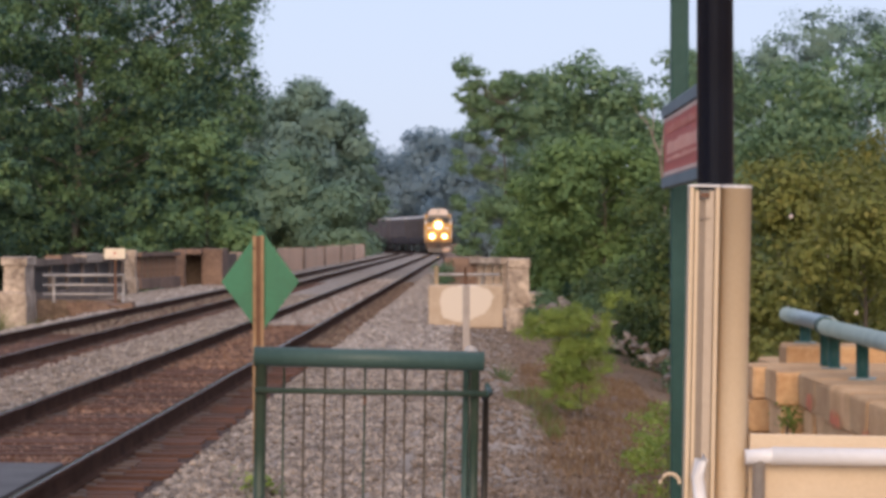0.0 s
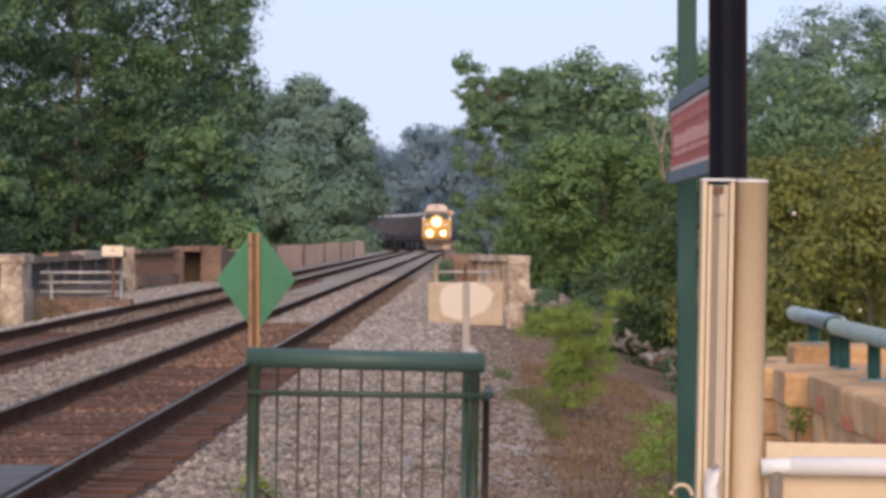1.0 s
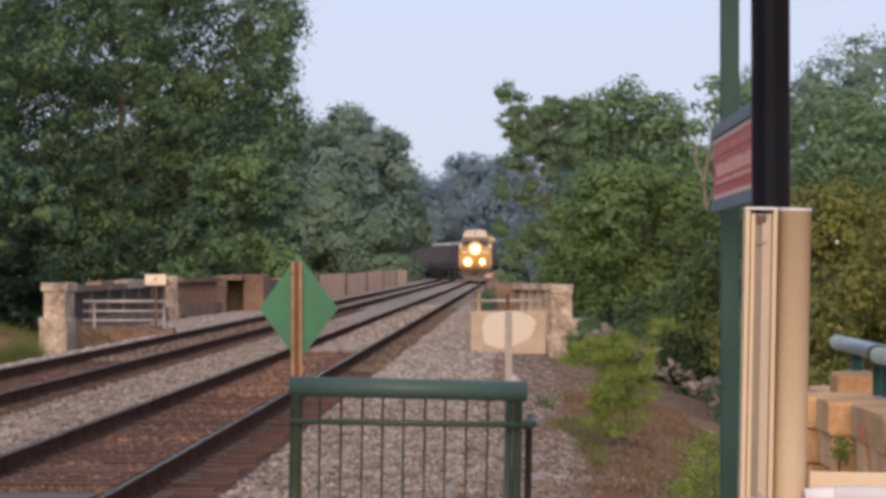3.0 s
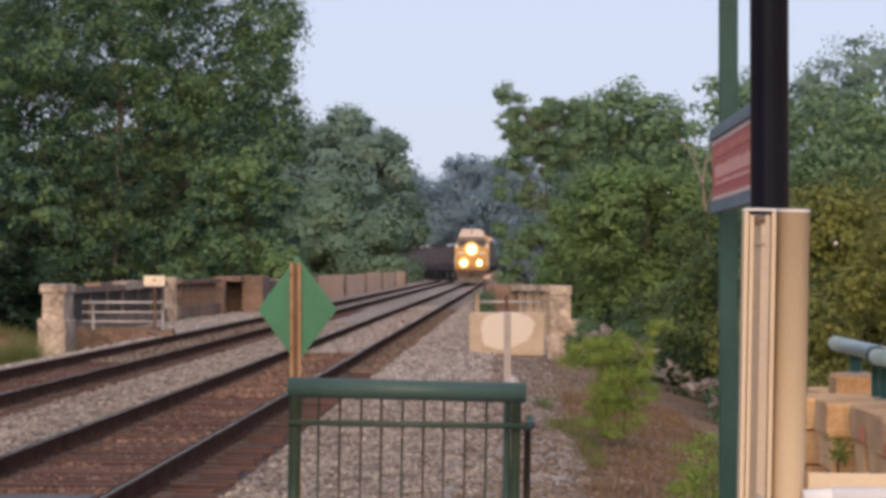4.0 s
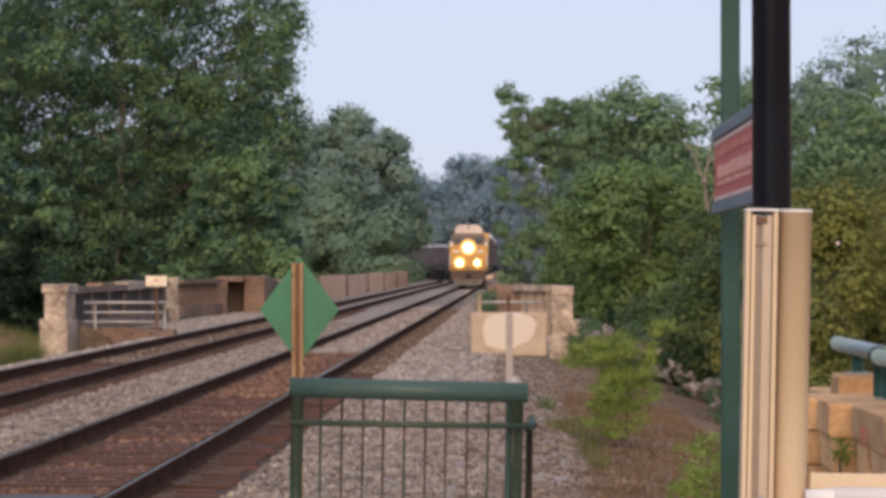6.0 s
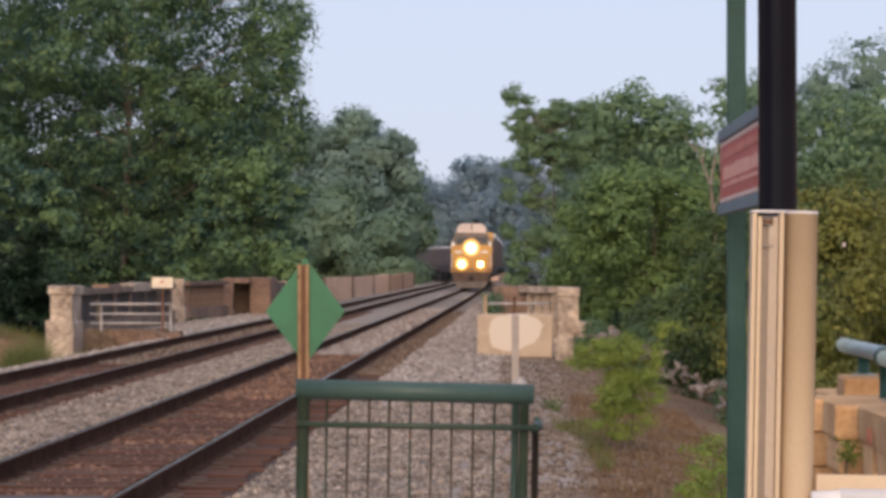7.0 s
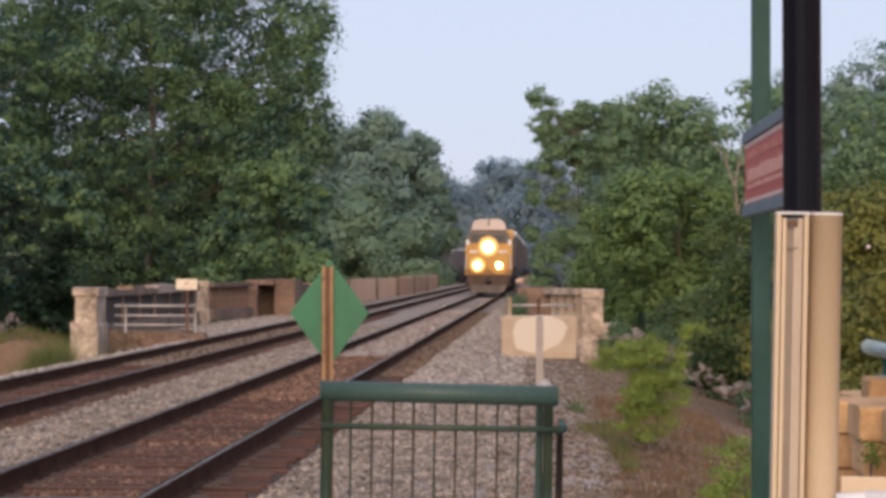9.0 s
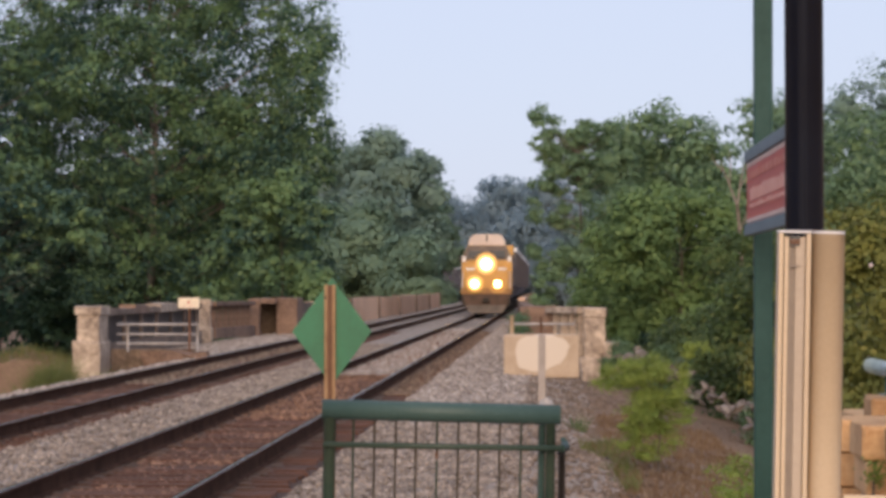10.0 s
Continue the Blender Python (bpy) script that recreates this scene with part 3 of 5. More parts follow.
stones("ballast_stones", 3800, (-0.7, 0.7), (66, 140), 0.038, "pale_stone", 25, floor=lambda u, y: -0.185)
stones("ballast_stones", 1500, (0.84, 1.4), (54, 132), 0.036, "dirt_stone", 23, floor=lambda u, y: -0.19)
stones("ballast_stones", 2500, (-4.4, -3.0), (60, 132), 0.036, "brown_stone", 24, floor=lambda u, y: -0.185)
stones("bank_pebbles", 3200, (4.2, 7.2), (22, 60), 0.022, "dirt_stone", 7, floor=lambda u, y: hill(TRACK_NEAR + u, y))
stones("ballast_stones", 6000, (-8.0, -5.2), (50, 125), 0.036, "pale_stone", 4)

GAUGE = 0.7525
RAIL_FOOT = [(-0.07, -0.180), (0.07, -0.180), (0.07, -0.168), (0.012, -0.150), (0.012, -0.045), (0.037, -0.036), (0.037, -0.006),
             (-0.037, -0.006), (-0.037, -0.036), (-0.012, -0.045), (-0.012, -0.150), (-0.07, -0.168)]
RAIL_HEAD = [(-0.015, -0.006), (0.015, -0.006), (0.015, -0.003), (0.011, 0.0), (-0.011, 0.0), (-0.015, -0.003)]


def sweep(profile, centre, offset):
    """The profile drawn out along the line of a track."""
    stations = [-40.0, 2.0, 60.0, 140.0, 220.0] + [CURVE_AT + 12.0 * k for k in range(14)]
    bm = bmesh.new()
    rings = []
    for y in stations:
        a = math.atan(max(0.0, y - CURVE_AT) / CURVE_R)
        rings.append([bm.verts.new((centre - bend(y) + (offset + px) * math.cos(a), y + (offset + px) * math.sin(a), pz)) for px, pz in profile])
    n = len(profile)
    for A, B in zip(rings, rings[1:]):
        for k in range(n):
            bm.faces.new((A[k], A[(k + 1) % n], B[(k + 1) % n], B[k]))
    bm.faces.new(list(reversed(rings[0])))
    bm.faces.new(rings[-1])
    bmesh.ops.recalc_face_normals(bm, faces=bm.faces[:])
    return bm


def track(name, centre, label):
    t = thing(name, label, "railway track", "railway tracks", "structure")
    for side in (-1, 1):
        rail = part("rail", sweep(RAIL_FOOT, centre, side * GAUGE), "rail_side", t, "rust-brown steel rail")
        part("running_surface", sweep(RAIL_HEAD, centre, side * GAUGE), "rail_top", rail, "polished rail head")
    return t


near_track = track("railway_track", TRACK_NEAR, "near railway track with rusty rails and wooden ties")
far_track = track("railway_track", TRACK_FAR, "second railway track with rusty rails beside the first")

# platform under the eye, ending at the fence
plat = thing("platform", "concrete station platform that ends at the green fence", "platform", kind="structure")
part("slab", box(-1.75, 1.68, -8, 15.6, -0.10, 0.05, 0.01), "concrete", plat)
part("footing", box(-1.6, 1.66, -8, 15.4, -0.7, -0.104), "dark_concrete", plat)

# crossing panel between the rails
cross = thing("crossing_panel", "dark rubber crossing panel laid between the rails", "crossing panel", kind="structure")
part("centre_panel", box(TRACK_NEAR - 0.66, TRACK_NEAR + 0.66, 17.0, 22.9, -0.19, -0.012, 0.01), "panel", cross)


# ---- bridge ----
def flat_wall(p, q, z0, z1, thick, bm=None):
    """A wall along the line from p to q."""
    bm = bm or bmesh.new()
    P, Q = Vector((*p, 0)), Vector((*q, 0))
    d = (Q - P).normalized()
    n = Vector((-d.y, d.x, 0)) * thick / 2
    lo = [bm.verts.new(v + Vector((0, 0, z0))) for v in (P - n, Q - n, Q + n, P + n)]
    hi = [bm.verts.new(v + Vector((0, 0, z1))) for v in (P - n, Q - n, Q + n, P + n)]
    for k in range(4):
        bm.faces.new((lo[k], lo[(k + 1) % 4], hi[(k + 1) % 4], hi[k]))
    bm.faces.new(hi)
    bm.faces.new(list(reversed(lo)))
    bmesh.ops.recalc_face_normals(bm, faces=bm.faces[:])
    return bm


def panelled(bridge, p, q, z0, z1):
    """Dark recessed panels between pilasters, under a broken coping."""
    P, Q = Vector((*p, 0)), Vector((*q, 0))
    part("panel", flat_wall(p, q, z0, z1 - 0.19, 0.16), "panel_concrete", bridge)
    part("plinth", flat_wall(p, q, z0 - 0.2, z0 + 0.30, 0.36), "dark_concrete", bridge)
    length = (Q - P).length
    for k in range(7):
        c = P.lerp(Q, (1.6 + 3.75 * k) / length)
        part("pilaster", worn(box(c.x - 0.15, c.x + 0.15, c.y - 0.17, c.y + 0.17, z0 + 0.29, z1 - 0.185), 2, 0.012, k), "dark_concrete", bridge)
    y = P.y
    for k, (n, dz, m) in enumerate(((3.6, 0.0, "dark_concrete"), (3.3, -0.02, "dark_concrete"), (3.0, 0.06, "brown_concrete"), (3.0, -0.01, "dark_concrete"), (4.4, 0.07, "concrete"), (4.0, 0.0, "dark_concrete"), (3.6, 0.02, "brown_concrete"))):
        a, b = P.lerp(Q, (y - P.y) / length), P.lerp(Q, min(1.0, (y - P.y + n - 0.05) / length))
        part("coping", worn(flat_wall(a.xy, b.xy, z1 - 0.18, z1 + dz, 0.44), 3, 0.025, 20 + k), m, bridge)
        y += n


def balustrade(bridge, p, q, z0, z1, step=0.42, material="dark_concrete"):
    """Plinth, coping and a row of balusters."""
    part("plinth", flat_wall(p, q, z0, z0 + 0.36, 0.36), material, bridge)
    part("coping", flat_wall(p, q, z1 - 0.14, z1, 0.42), material, bridge)
    P, Q = Vector((*p, 0)), Vector((*q, 0))
    n = max(2, int((Q - P).length / step))
    me = None
    for k in range(n):
        c = P.lerp(Q, (k + 0.5) / n)
        if me is None:
            b = part("baluster", box(-0.09, 0.09, -0.09, 0.09, z0 + 0.355, z1 - 0.135, 0.02), material, bridge)
            me = b.data
        else:
            b = new("baluster", me)
            b.parent = bridge
        b.location = c
    return bridge


def worn(bm, cuts, amount, seed):
    """Split the faces and wear them unevenly."""
    bmesh.ops.subdivide_edges(bm, edges=bm.edges[:], cuts=cuts, use_grid_fill=True)
    o = Vector((seed * 7.1, seed * 3.3, 0))
    for v in bm.verts:
        n = noise.noise_vector(v.co * 2.3 + o) + 0.5 * noise.noise_vector(v.co * 6.0 + o)
        v.co += n * amount
    return bm


def pier(bridge, x, y, w, z0, z1, material="concrete", deep=0.0, foot=0.5, over=0.06):
    d = w / 2 + deep
    post = part("pier", worn(box(x - w / 2, x + w / 2, y - w / 2, y + d, z0, z1 - 0.22, 0.03), 3, 0.028, x), material, bridge)
    part("cap", worn(box(x - w / 2 - over, x + w / 2 + over, y - w / 2 - over, y + d + over, z1 - 0.22, z1, 0.03), 2, 0.025, x + 1), material, post)
    part("plinth", worn(box(x - w / 2 - 0.08, x + w / 2 + 0.05, y - w / 2 - 0.14, y + d + 0.14, z0 - 0.1, z0 + foot, 0.06), 3, 0.05, x + 2), material, post)
    return post


bridge = thing("bridge", "long old concrete railway bridge with weathered parapets and balustrades", "bridge", kind="structure")
part("deck", box(-10.6, -0.9, 84, 292, -1.6, -0.42), "dark_concrete", bridge)
part("abutment", box(-12.6, 1.6, 82.5, 86, -8, -0.45), "dark_concrete", bridge)
pier(bridge, -11.52, 79.2, 0.56, -1.0, 1.18, deep=1.0, foot=1.3)
part("headwall", worn(box(-11.2, -8.95, 80.95, 81.3, -1.6, 0.06), 5, 0.05, 12), "dark_concrete", bridge)
part("earth_ledge", worn(box(-10.3, -8.7, 80.2, 80.95, -1.2, 0.0), 6, 0.13, 13), "brown_concrete", bridge)
panelled(bridge, (-11.6, 80.4), (-11.75, 105.5), -0.1, 1.10)
pier(bridge, -11.62, 106.6, 0.46, -0.2, 1.24, "concrete", over=0.02)
balustrade(bridge, (-11.5, 107.6), (-10.95, 116.2), -0.1, 1.16, 1.15, "brown_concrete")
pier(bridge, -10.88, 117.0, 0.40, -0.2, 1.22, "brown_concrete", over=0.02, foot=0.25)
# back wall coloured dark to stand for the shade in the recess
part("refuge_back", box(-11.25, -10.2, 121.2, 121.5, -0.4, 1.10), "dark_concrete", bridge)
part("refuge_coping", worn(box(-11.1, -10.2, 118.2, 124.05, 1.06, 1.24), 3, 0.02, 14), "brown_concrete", bridge)
part("refuge_wall", box(-11.5, -11.2, 117.4, 124, -0.4, 1.1, 0.03), "dark_concrete", bridge)
part("refuge_block", worn(box(-10.25, -9.45, 119, 122, -0.4, 1.26, 0.05), 2, 0.03, 4), "brown_concrete", bridge)
part("parapet_panel", box(-10.05, -9.7, 122.3, 129.8, -0.45, 1.05, 0.02), "dark_concrete", bridge)
for k in range(6):
    y0 = 130.0 + 25.7 * k
    part("parapet_panel", worn(box(-10.05, -9.7, y0, y0 + 24.9, -0.45, 1.06 + 0.05 * (k % 2)), 5, 0.03, 30 + k), "tan_concrete", bridge)
    part("parapet_joint", box(-10.2, -9.62, y0 + 24.9, y0 + 25.7, -0.45, 1.13, 0.03), "dark_concrete", bridge)
# the other side, which flares out towards its end pier
pier(bridge, 1.06, 72.3, 0.48, -0.45, 1.19, over=0.015)
part("footing", worn(box(1.28, 1.62, 71.9, 73.2, -1.4, 0.40), 3, 0.05, 15), "concrete", bridge)
balustrade(bridge, (0.86, 72.7), (0.12, 74.2), 0.0, 1.20, 0.34, "concrete")
pier(bridge, 0.04, 74.4, 0.24, -0.3, 1.21, "brown_concrete", foot=0.3, over=0.02)
part("refuge_block", worn(box(-0.70, -0.06, 78.0, 79.6, -0.45, 1.18, 0.05), 3, 0.03, 16), "brown_concrete", bridge)
part("parapet_panel", flat_wall((-0.10, 79.7), (-1.33, 158.1), -0.45, 0.98, 0.38), "brown_concrete", bridge)
for k in range(5):
    y0 = 158.2 + 25.0 * k
    part("parapet_panel", box(-1.5, -1.15, y0, y0 + 24.2, -0.45, 1.12, 0.02), "tan_concrete", bridge)
    part("parapet_joint", box(-1.58, -1.06, y0 + 24.2, y0 + 25.0, -0.45, 1.18, 0.03), "dark_concrete", bridge)


def pale_patch():
    """Tan concrete with one bleached, uneven round patch on its face."""
    m = mat("bleached_concrete", (0.39, 0.295, 0.21), (0.49, 0.385, 0.285), 2.5, 0.9, bump=0.3, bump_scale=20)
    nt, N = m.node_tree, m.node_tree.nodes
    b = N["Principled BSDF"]
    old = b.inputs["Base Color"].links[0].from_socket
    tc, mp = N.new("ShaderNodeTexCoord"), N.new("ShaderNodeMapping")
    mp.inputs["Location"].default_value = (0.13, 0, -0.62)
    mp.inputs["Scale"].default_value = (0.95, 0.0, 1.30)
    nt.links.new(tc.outputs["Object"], mp.inputs["Vector"])
    n = N.new("ShaderNodeTexNoise")
    n.inputs["Scale"].default_value = 2.0
    nt.links.new(tc.outputs["Object"], n.inputs["Vector"])
    ln = N.new("ShaderNodeVectorMath")
    ln.operation = "LENGTH"
    nt.links.new(mp.outputs[0], ln.inputs[0])
    ad = N.new("ShaderNodeMath")
    ad.operation = "MULTIPLY_ADD"
    ad.inputs[1].default_value = 0.5
    nt.links.new(n.outputs["Fac"], ad.inputs[0])
    nt.links.new(ln.outputs["Value"], ad.inputs[2])
    ramp = N.new("ShaderNodeValToRGB")
    ramp.color_ramp.elements[0].position, ramp.color_ramp.elements[1].position = 0.76, 0.80
    ramp.color_ramp.elements[0].color, ramp.color_ramp.elements[1].color = (1, 1, 1, 1), (0, 0, 0, 1)
    nt.links.new(ad.outputs[0], ramp.inputs[0])
    mx = N.new("ShaderNodeMix")
    mx.data_type = "RGBA"
    nt.links.new(ramp.outputs[0], mx.inputs[0])
    nt.links.new(old, mx.inputs[6])
    mx.inputs[7].default_value = (0.62, 0.535, 0.445, 1)
    nt.links.new(mx.outputs[2], b.inputs["Base Color"])
    return m


M["bleached"] = pale_patch()
blk = part("concrete_barrier", box(-0.96, 0.67, -0.3, 0.3, -0.08, 0.86, 0.05), "bleached")
blk.matrix_world = pose(0, 68.3, -0.22)
tagged(blk, "tan concrete block with a bleached patch at the bridge end", "barrier")


def pipe_railing(name, label, x0, x1, y, z0, z1, posts, mids, material, r=0.03):
    t = thing(name, label, "railing")
    part("top_rail", tube([(x0, y, z1), (x1, y, z1)], r), material, t)
    for z in mids:
        part("mid_rail", tube([(x0, y, z), (x1, y, z)], r * 0.9), material, t)
    for x in posts:
        part("post", tube([(x, y, z0), (x, y, z1 + 0.01)], r * 1.1), material, t)
    return t


pipe_railing("pipe_railing", "weathered grey pipe railing across the bridge corner", -11.05, -8.95, 80.84, 0.0, 0.70, (-10.77, -8.98), (0.45, 0.21), "galv", 0.034)
r2 = pipe_railing("pipe_railing", "low pipe railing behind the concrete block", -0.95, 0.6, 70.0, -0.3, 0.84, (-0.8, 0.22), (), "galv", 0.03)
part("end_post", tube([(-0.8, 69.95, -0.3), (-0.8, 69.95, 1.03)], 0.05), "cream", r2, "yellow-painted end post")
part("stanchion", tube([(-0.16, 69.95, -0.3), (-0.16, 69.95, 1.0)], 0.03), "dark_rust", r2)

notice = thing("notice_sign", "small faded cream sign with worn marks on a thin rusty post", "sign")
part("sign_plate", box(-9.40, -8.86, 80.2, 80.23, 1.12, 1.39, 0.004), "faded_sign", notice)
part("mark", box(-9.17, -9.09, 80.192, 80.198, 1.24, 1.30), "sign_faded", notice, "faded red mark")
part("mark", box(-9.30, -8.96, 80.192, 80.198, 1.16, 1.185), "sign_cream", notice, "faded brown mark")
part("post", tube([(-9.12, 80.27, 0.0), (-9.12, 80.27, 1.3)], 0.035), "dark_rust", notice)


# ---- trees and shrubs ----
def leaves(name, lobes, n, size, material, seed, gaps=0.15, flat=0.35, puffs=(1.6, 3.4), ruffle=0.4, even=0.0):
    """A crown: clumps of small leaves on the shells of many lobes, with gaps."""
    r = np.random.RandomState(seed)
    L = np.array(lobes)
    wgt = (L[:, 3] * L[:, 5]) ** 1.0
    per = 44
    nc = max(1, n // per)
    which = r.choice(len(L), nc, p=wgt / wgt.sum())
    d = r.normal(size=(nc, 3))
    d /= np.linalg.norm(d, axis=1)[:, None]
    rad = r.uniform(0.45, 1.08, nc) ** 0.6
    c = L[which, :3] + d * L[which, 3:6] * rad[:, None]
    ph = r.uniform(0, 9, 3)
    w = np.sin(c[:, 0] * 0.38 / size + ph[0]) + np.sin(c[:, 1] * 0.34 / size + ph[1]) + np.sin(c[:, 2] * 0.46 / size + ph[2])
    keep = w > -3 + 4.8 * gaps
    c, d = c[keep], d[keep]
    nc = len(c)
    o = r.normal(size=(nc, per, 3))
    o /= np.linalg.norm(o, axis=2)[..., None]
    puff = size * r.uniform(*puffs, (nc, 1, 1))
    P = (c[:, None, :] + o * puff * r.uniform(0.35, 1.05, (nc, per, 1)) * np.array([1.15, 1.15, 0.75])).reshape(-1, 3)
    D = np.repeat(d, per, axis=0)
    m = len(P)
    nrm = r.normal(size=(m, 3)) * ruffle + D * (0.35 + 0.65 * even) + o.reshape(-1, 3) * (0.75 - 0.5 * even) + np.array([0, 0, flat])
    nrm /= np.linalg.norm(nrm, axis=1)[:, None]
    a = np.cross(nrm, r.normal(size=(m, 3)))
    a /= np.linalg.norm(a, axis=1)[:, None]
    b = np.cross(nrm, a)
    s = size * r.uniform(0.5, 1.25, (m, 1))
    q = np.stack([P + a * s * 0.72, P + b * s * 0.5 - nrm * s * 0.08, P - a * s * 0.66, P - b * s * 0.5 - nrm * s * 0.08], 1)
    return array_mesh(name, q, 4, material)


def auto_lobes(h0, h1, rad, count, seed):
    r = random.Random(seed)
    out = []
    for k in range(count):
        f = (k + 0.5) / count
        z = h0 + (h1 - h0) * f
        env = rad * math.sin(math.pi * (0.12 + 0.80 * f)) ** 0.7
        a = r.uniform(0, 2 * math.pi)
        rr = env * math.sqrt(r.uniform(0.1, 0.85))
        s = rad * r.uniform(0.28, 0.46)
        out.append((rr * math.cos(a), rr * math.sin(a), z, s, s, s * r.uniform(0.6, 0.9)))
    return out


def split_lobes(lobes, count, shrink, seed):
    """Each lobe broken into smaller sprays scattered round its place."""
    r = random.Random(seed)
    out = []
    for x, y, z, a, b, c in lobes:
        for k in range(count):
            f = shrink * r.uniform(0.6, 1.3)
            out.append((x + a * r.uniform(-1, 1), y + b * r.uniform(-1, 1), z + c * r.uniform(-1, 1), a * f, b * f, c * f * 0.8))
    return out


def tree(name, label, x, y, z0, h0, h1, rad, n, size, leaf, seed, count=16, trunk_r=0.2, bark="bark", group="", gaps=0.15, lobes=None, category="tree", puffs=(1.6, 3.4)):
    t = thing(name, label, category, group, at=pose(x, y, z0))
    lobes = lobes or auto_lobes(h0, h1, rad, count, seed)
    r = random.Random(seed + 99)
    bm = tube([(0, 0, -0.4), (0.1 * rad * r.uniform(-1, 1) * 0.3, 0, h0 * 0.6 + 0.1), (0.05 * rad, 0.04 * rad, (h0 + h1) * 0.5), (0, 0, h1 * 0.9)],
              [trunk_r * 1.25, trunk_r, trunk_r * 0.6, trunk_r * 0.12], 9)
    for lx, ly, lz, s, *_ in lobes:
        zb = max(h0 * 0.5, lz - 0.45 * math.hypot(lx, ly) - 0.3 * s)
        zb = min(zb, h1 * 0.85)
        tube([(0.03 * rad, 0.02 * rad, zb), (lx * 0.5, ly * 0.5, zb + (lz - zb) * 0.4), (lx, ly, lz)], [trunk_r * 0.26, trunk_r * 0.15, trunk_r * 0.04], 6, bm)
    part("trunk", bm, bark, t)
    # beyond 200 m leaves are turned evenly, to imitate the low contrast of haze
    crown = new("crown", leaves("crown", lobes, n, size, leaf, seed, gaps, puffs=puffs, ruffle=0.05 if y > 200 else 0.2, even=1.0 if y > 200 else 0.0))
    crown.parent = t
    return t


G = hill
BOUGHS = [(8.3, 0, 22.3, 1.9, 2.0, 1.6), (8.1, -2, 20.2, 1.9, 2.0, 1.5), (8.4, -1, 17.6, 1.7, 2.0, 1.5), (7.7, -1.5, 24.4, 2.3, 2.3, 1.8), (6.2, -2, 26.5, 2.4, 2.4, 1.8), (7.6, -1, 21.8, 2.4, 2.4, 1.8), (7.9, -2, 19.0, 2.2, 2.2, 1.8), (8.1, -1, 16.2, 2.2, 2.2, 1.6), (6.6, -2, 13.4, 2.4, 2.4, 1.8), (7.0, -1, 10.4, 2.4, 2.4, 1.8),
          (-6, -3, 20, 2.6, 2.6, 2.0), (-3, -4, 22.5, 2.6, 2.6, 2.0), (1, -5, 20, 2.5, 2.5, 1.9), (4, -5, 17.5, 2.4, 2.4, 1.8), (3.5, -4, 22, 2.4, 2.4, 1.8)]
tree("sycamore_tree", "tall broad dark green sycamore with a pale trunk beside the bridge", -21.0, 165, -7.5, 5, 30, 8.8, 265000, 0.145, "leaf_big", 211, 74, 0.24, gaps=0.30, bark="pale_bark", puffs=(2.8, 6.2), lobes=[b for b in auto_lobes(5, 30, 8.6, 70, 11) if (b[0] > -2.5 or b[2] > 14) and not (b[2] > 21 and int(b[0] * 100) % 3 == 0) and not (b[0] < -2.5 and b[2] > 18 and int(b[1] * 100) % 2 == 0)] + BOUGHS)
tree("shade_tree", "dark green leafy tree below the bridge, with shade in its leaf colour", -28.5, 152, -7.5, 14, 31, 6.0, 20000, 0.24, "leaf_big", 12, 22, 0.22, gaps=0.5)
# dark-leaved trees fill the hollow; their colour carries the shade
tree("shade_tree", "dark green leafy tree below the bridge, with shade in its leaf colour", -20, 172, -7.5, 2, 15, 9, 38000, 0.27, "leaf_shaded", 13, 34, 0.22, gaps=0.1)
tree("shade_tree", "dark green leafy tree below the bridge, with shade in its leaf colour", -31, 176, -7.5, 2, 16, 9, 38000, 0.27, "leaf_shaded", 14, 30, 0.22, gaps=0.1)
tree("shade_tree", "tall blue-green tree behind the sycamore, leaves darkened for shade", -21.5, 184, -7.5, 6, 21, 8.0, 18000, 0.30, "leaf_shaded", 17, 30, 0.25, gaps=0.3)
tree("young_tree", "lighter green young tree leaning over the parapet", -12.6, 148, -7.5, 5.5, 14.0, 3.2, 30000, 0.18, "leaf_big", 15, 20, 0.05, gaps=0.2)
LEAN = [(2.4, 0, 12.6, 1.1, 1.1, 0.8), (3.6, 0, 12.9, 1.0, 1.0, 0.7), (4.4, 0, 12.2, 0.9, 0.9, 0.6), (3.0, 0, 11.6, 1.2, 1.0, 0.7), (5.2, 0, 11.4, 0.7, 0.8, 0.5), (4.2, 0, 11.0, 0.8, 0.8, 0.5),
        (2.0, 0, 11.0, 1.0, 1.0, 0.6), (5.8, 0, 10.8, 0.5, 0.6, 0.4), (2.8, 0, 10.3, 0.7, 0.7, 0.4), (0.5, 0, 12.5, 1.2, 1.2, 1.0), (-0.5, 0, 11.0, 1.2, 1.2, 1.0)]
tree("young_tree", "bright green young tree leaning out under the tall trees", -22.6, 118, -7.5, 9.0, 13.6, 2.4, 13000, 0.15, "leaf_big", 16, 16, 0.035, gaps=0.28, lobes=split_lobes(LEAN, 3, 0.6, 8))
# tall trees added on the bank outside the view to keep the hollow under the sycamore in shade
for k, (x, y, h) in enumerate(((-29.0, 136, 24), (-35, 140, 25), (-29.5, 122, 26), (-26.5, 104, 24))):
    tree("bank_tree", "unseen tall leafy tree added beside the line for its shade", x, y, -6.0, 3, h, 5.5, 9000, 0.34, "leaf_shaded", 190 + k, 20, 0.25, group="bank trees", gaps=0.05)

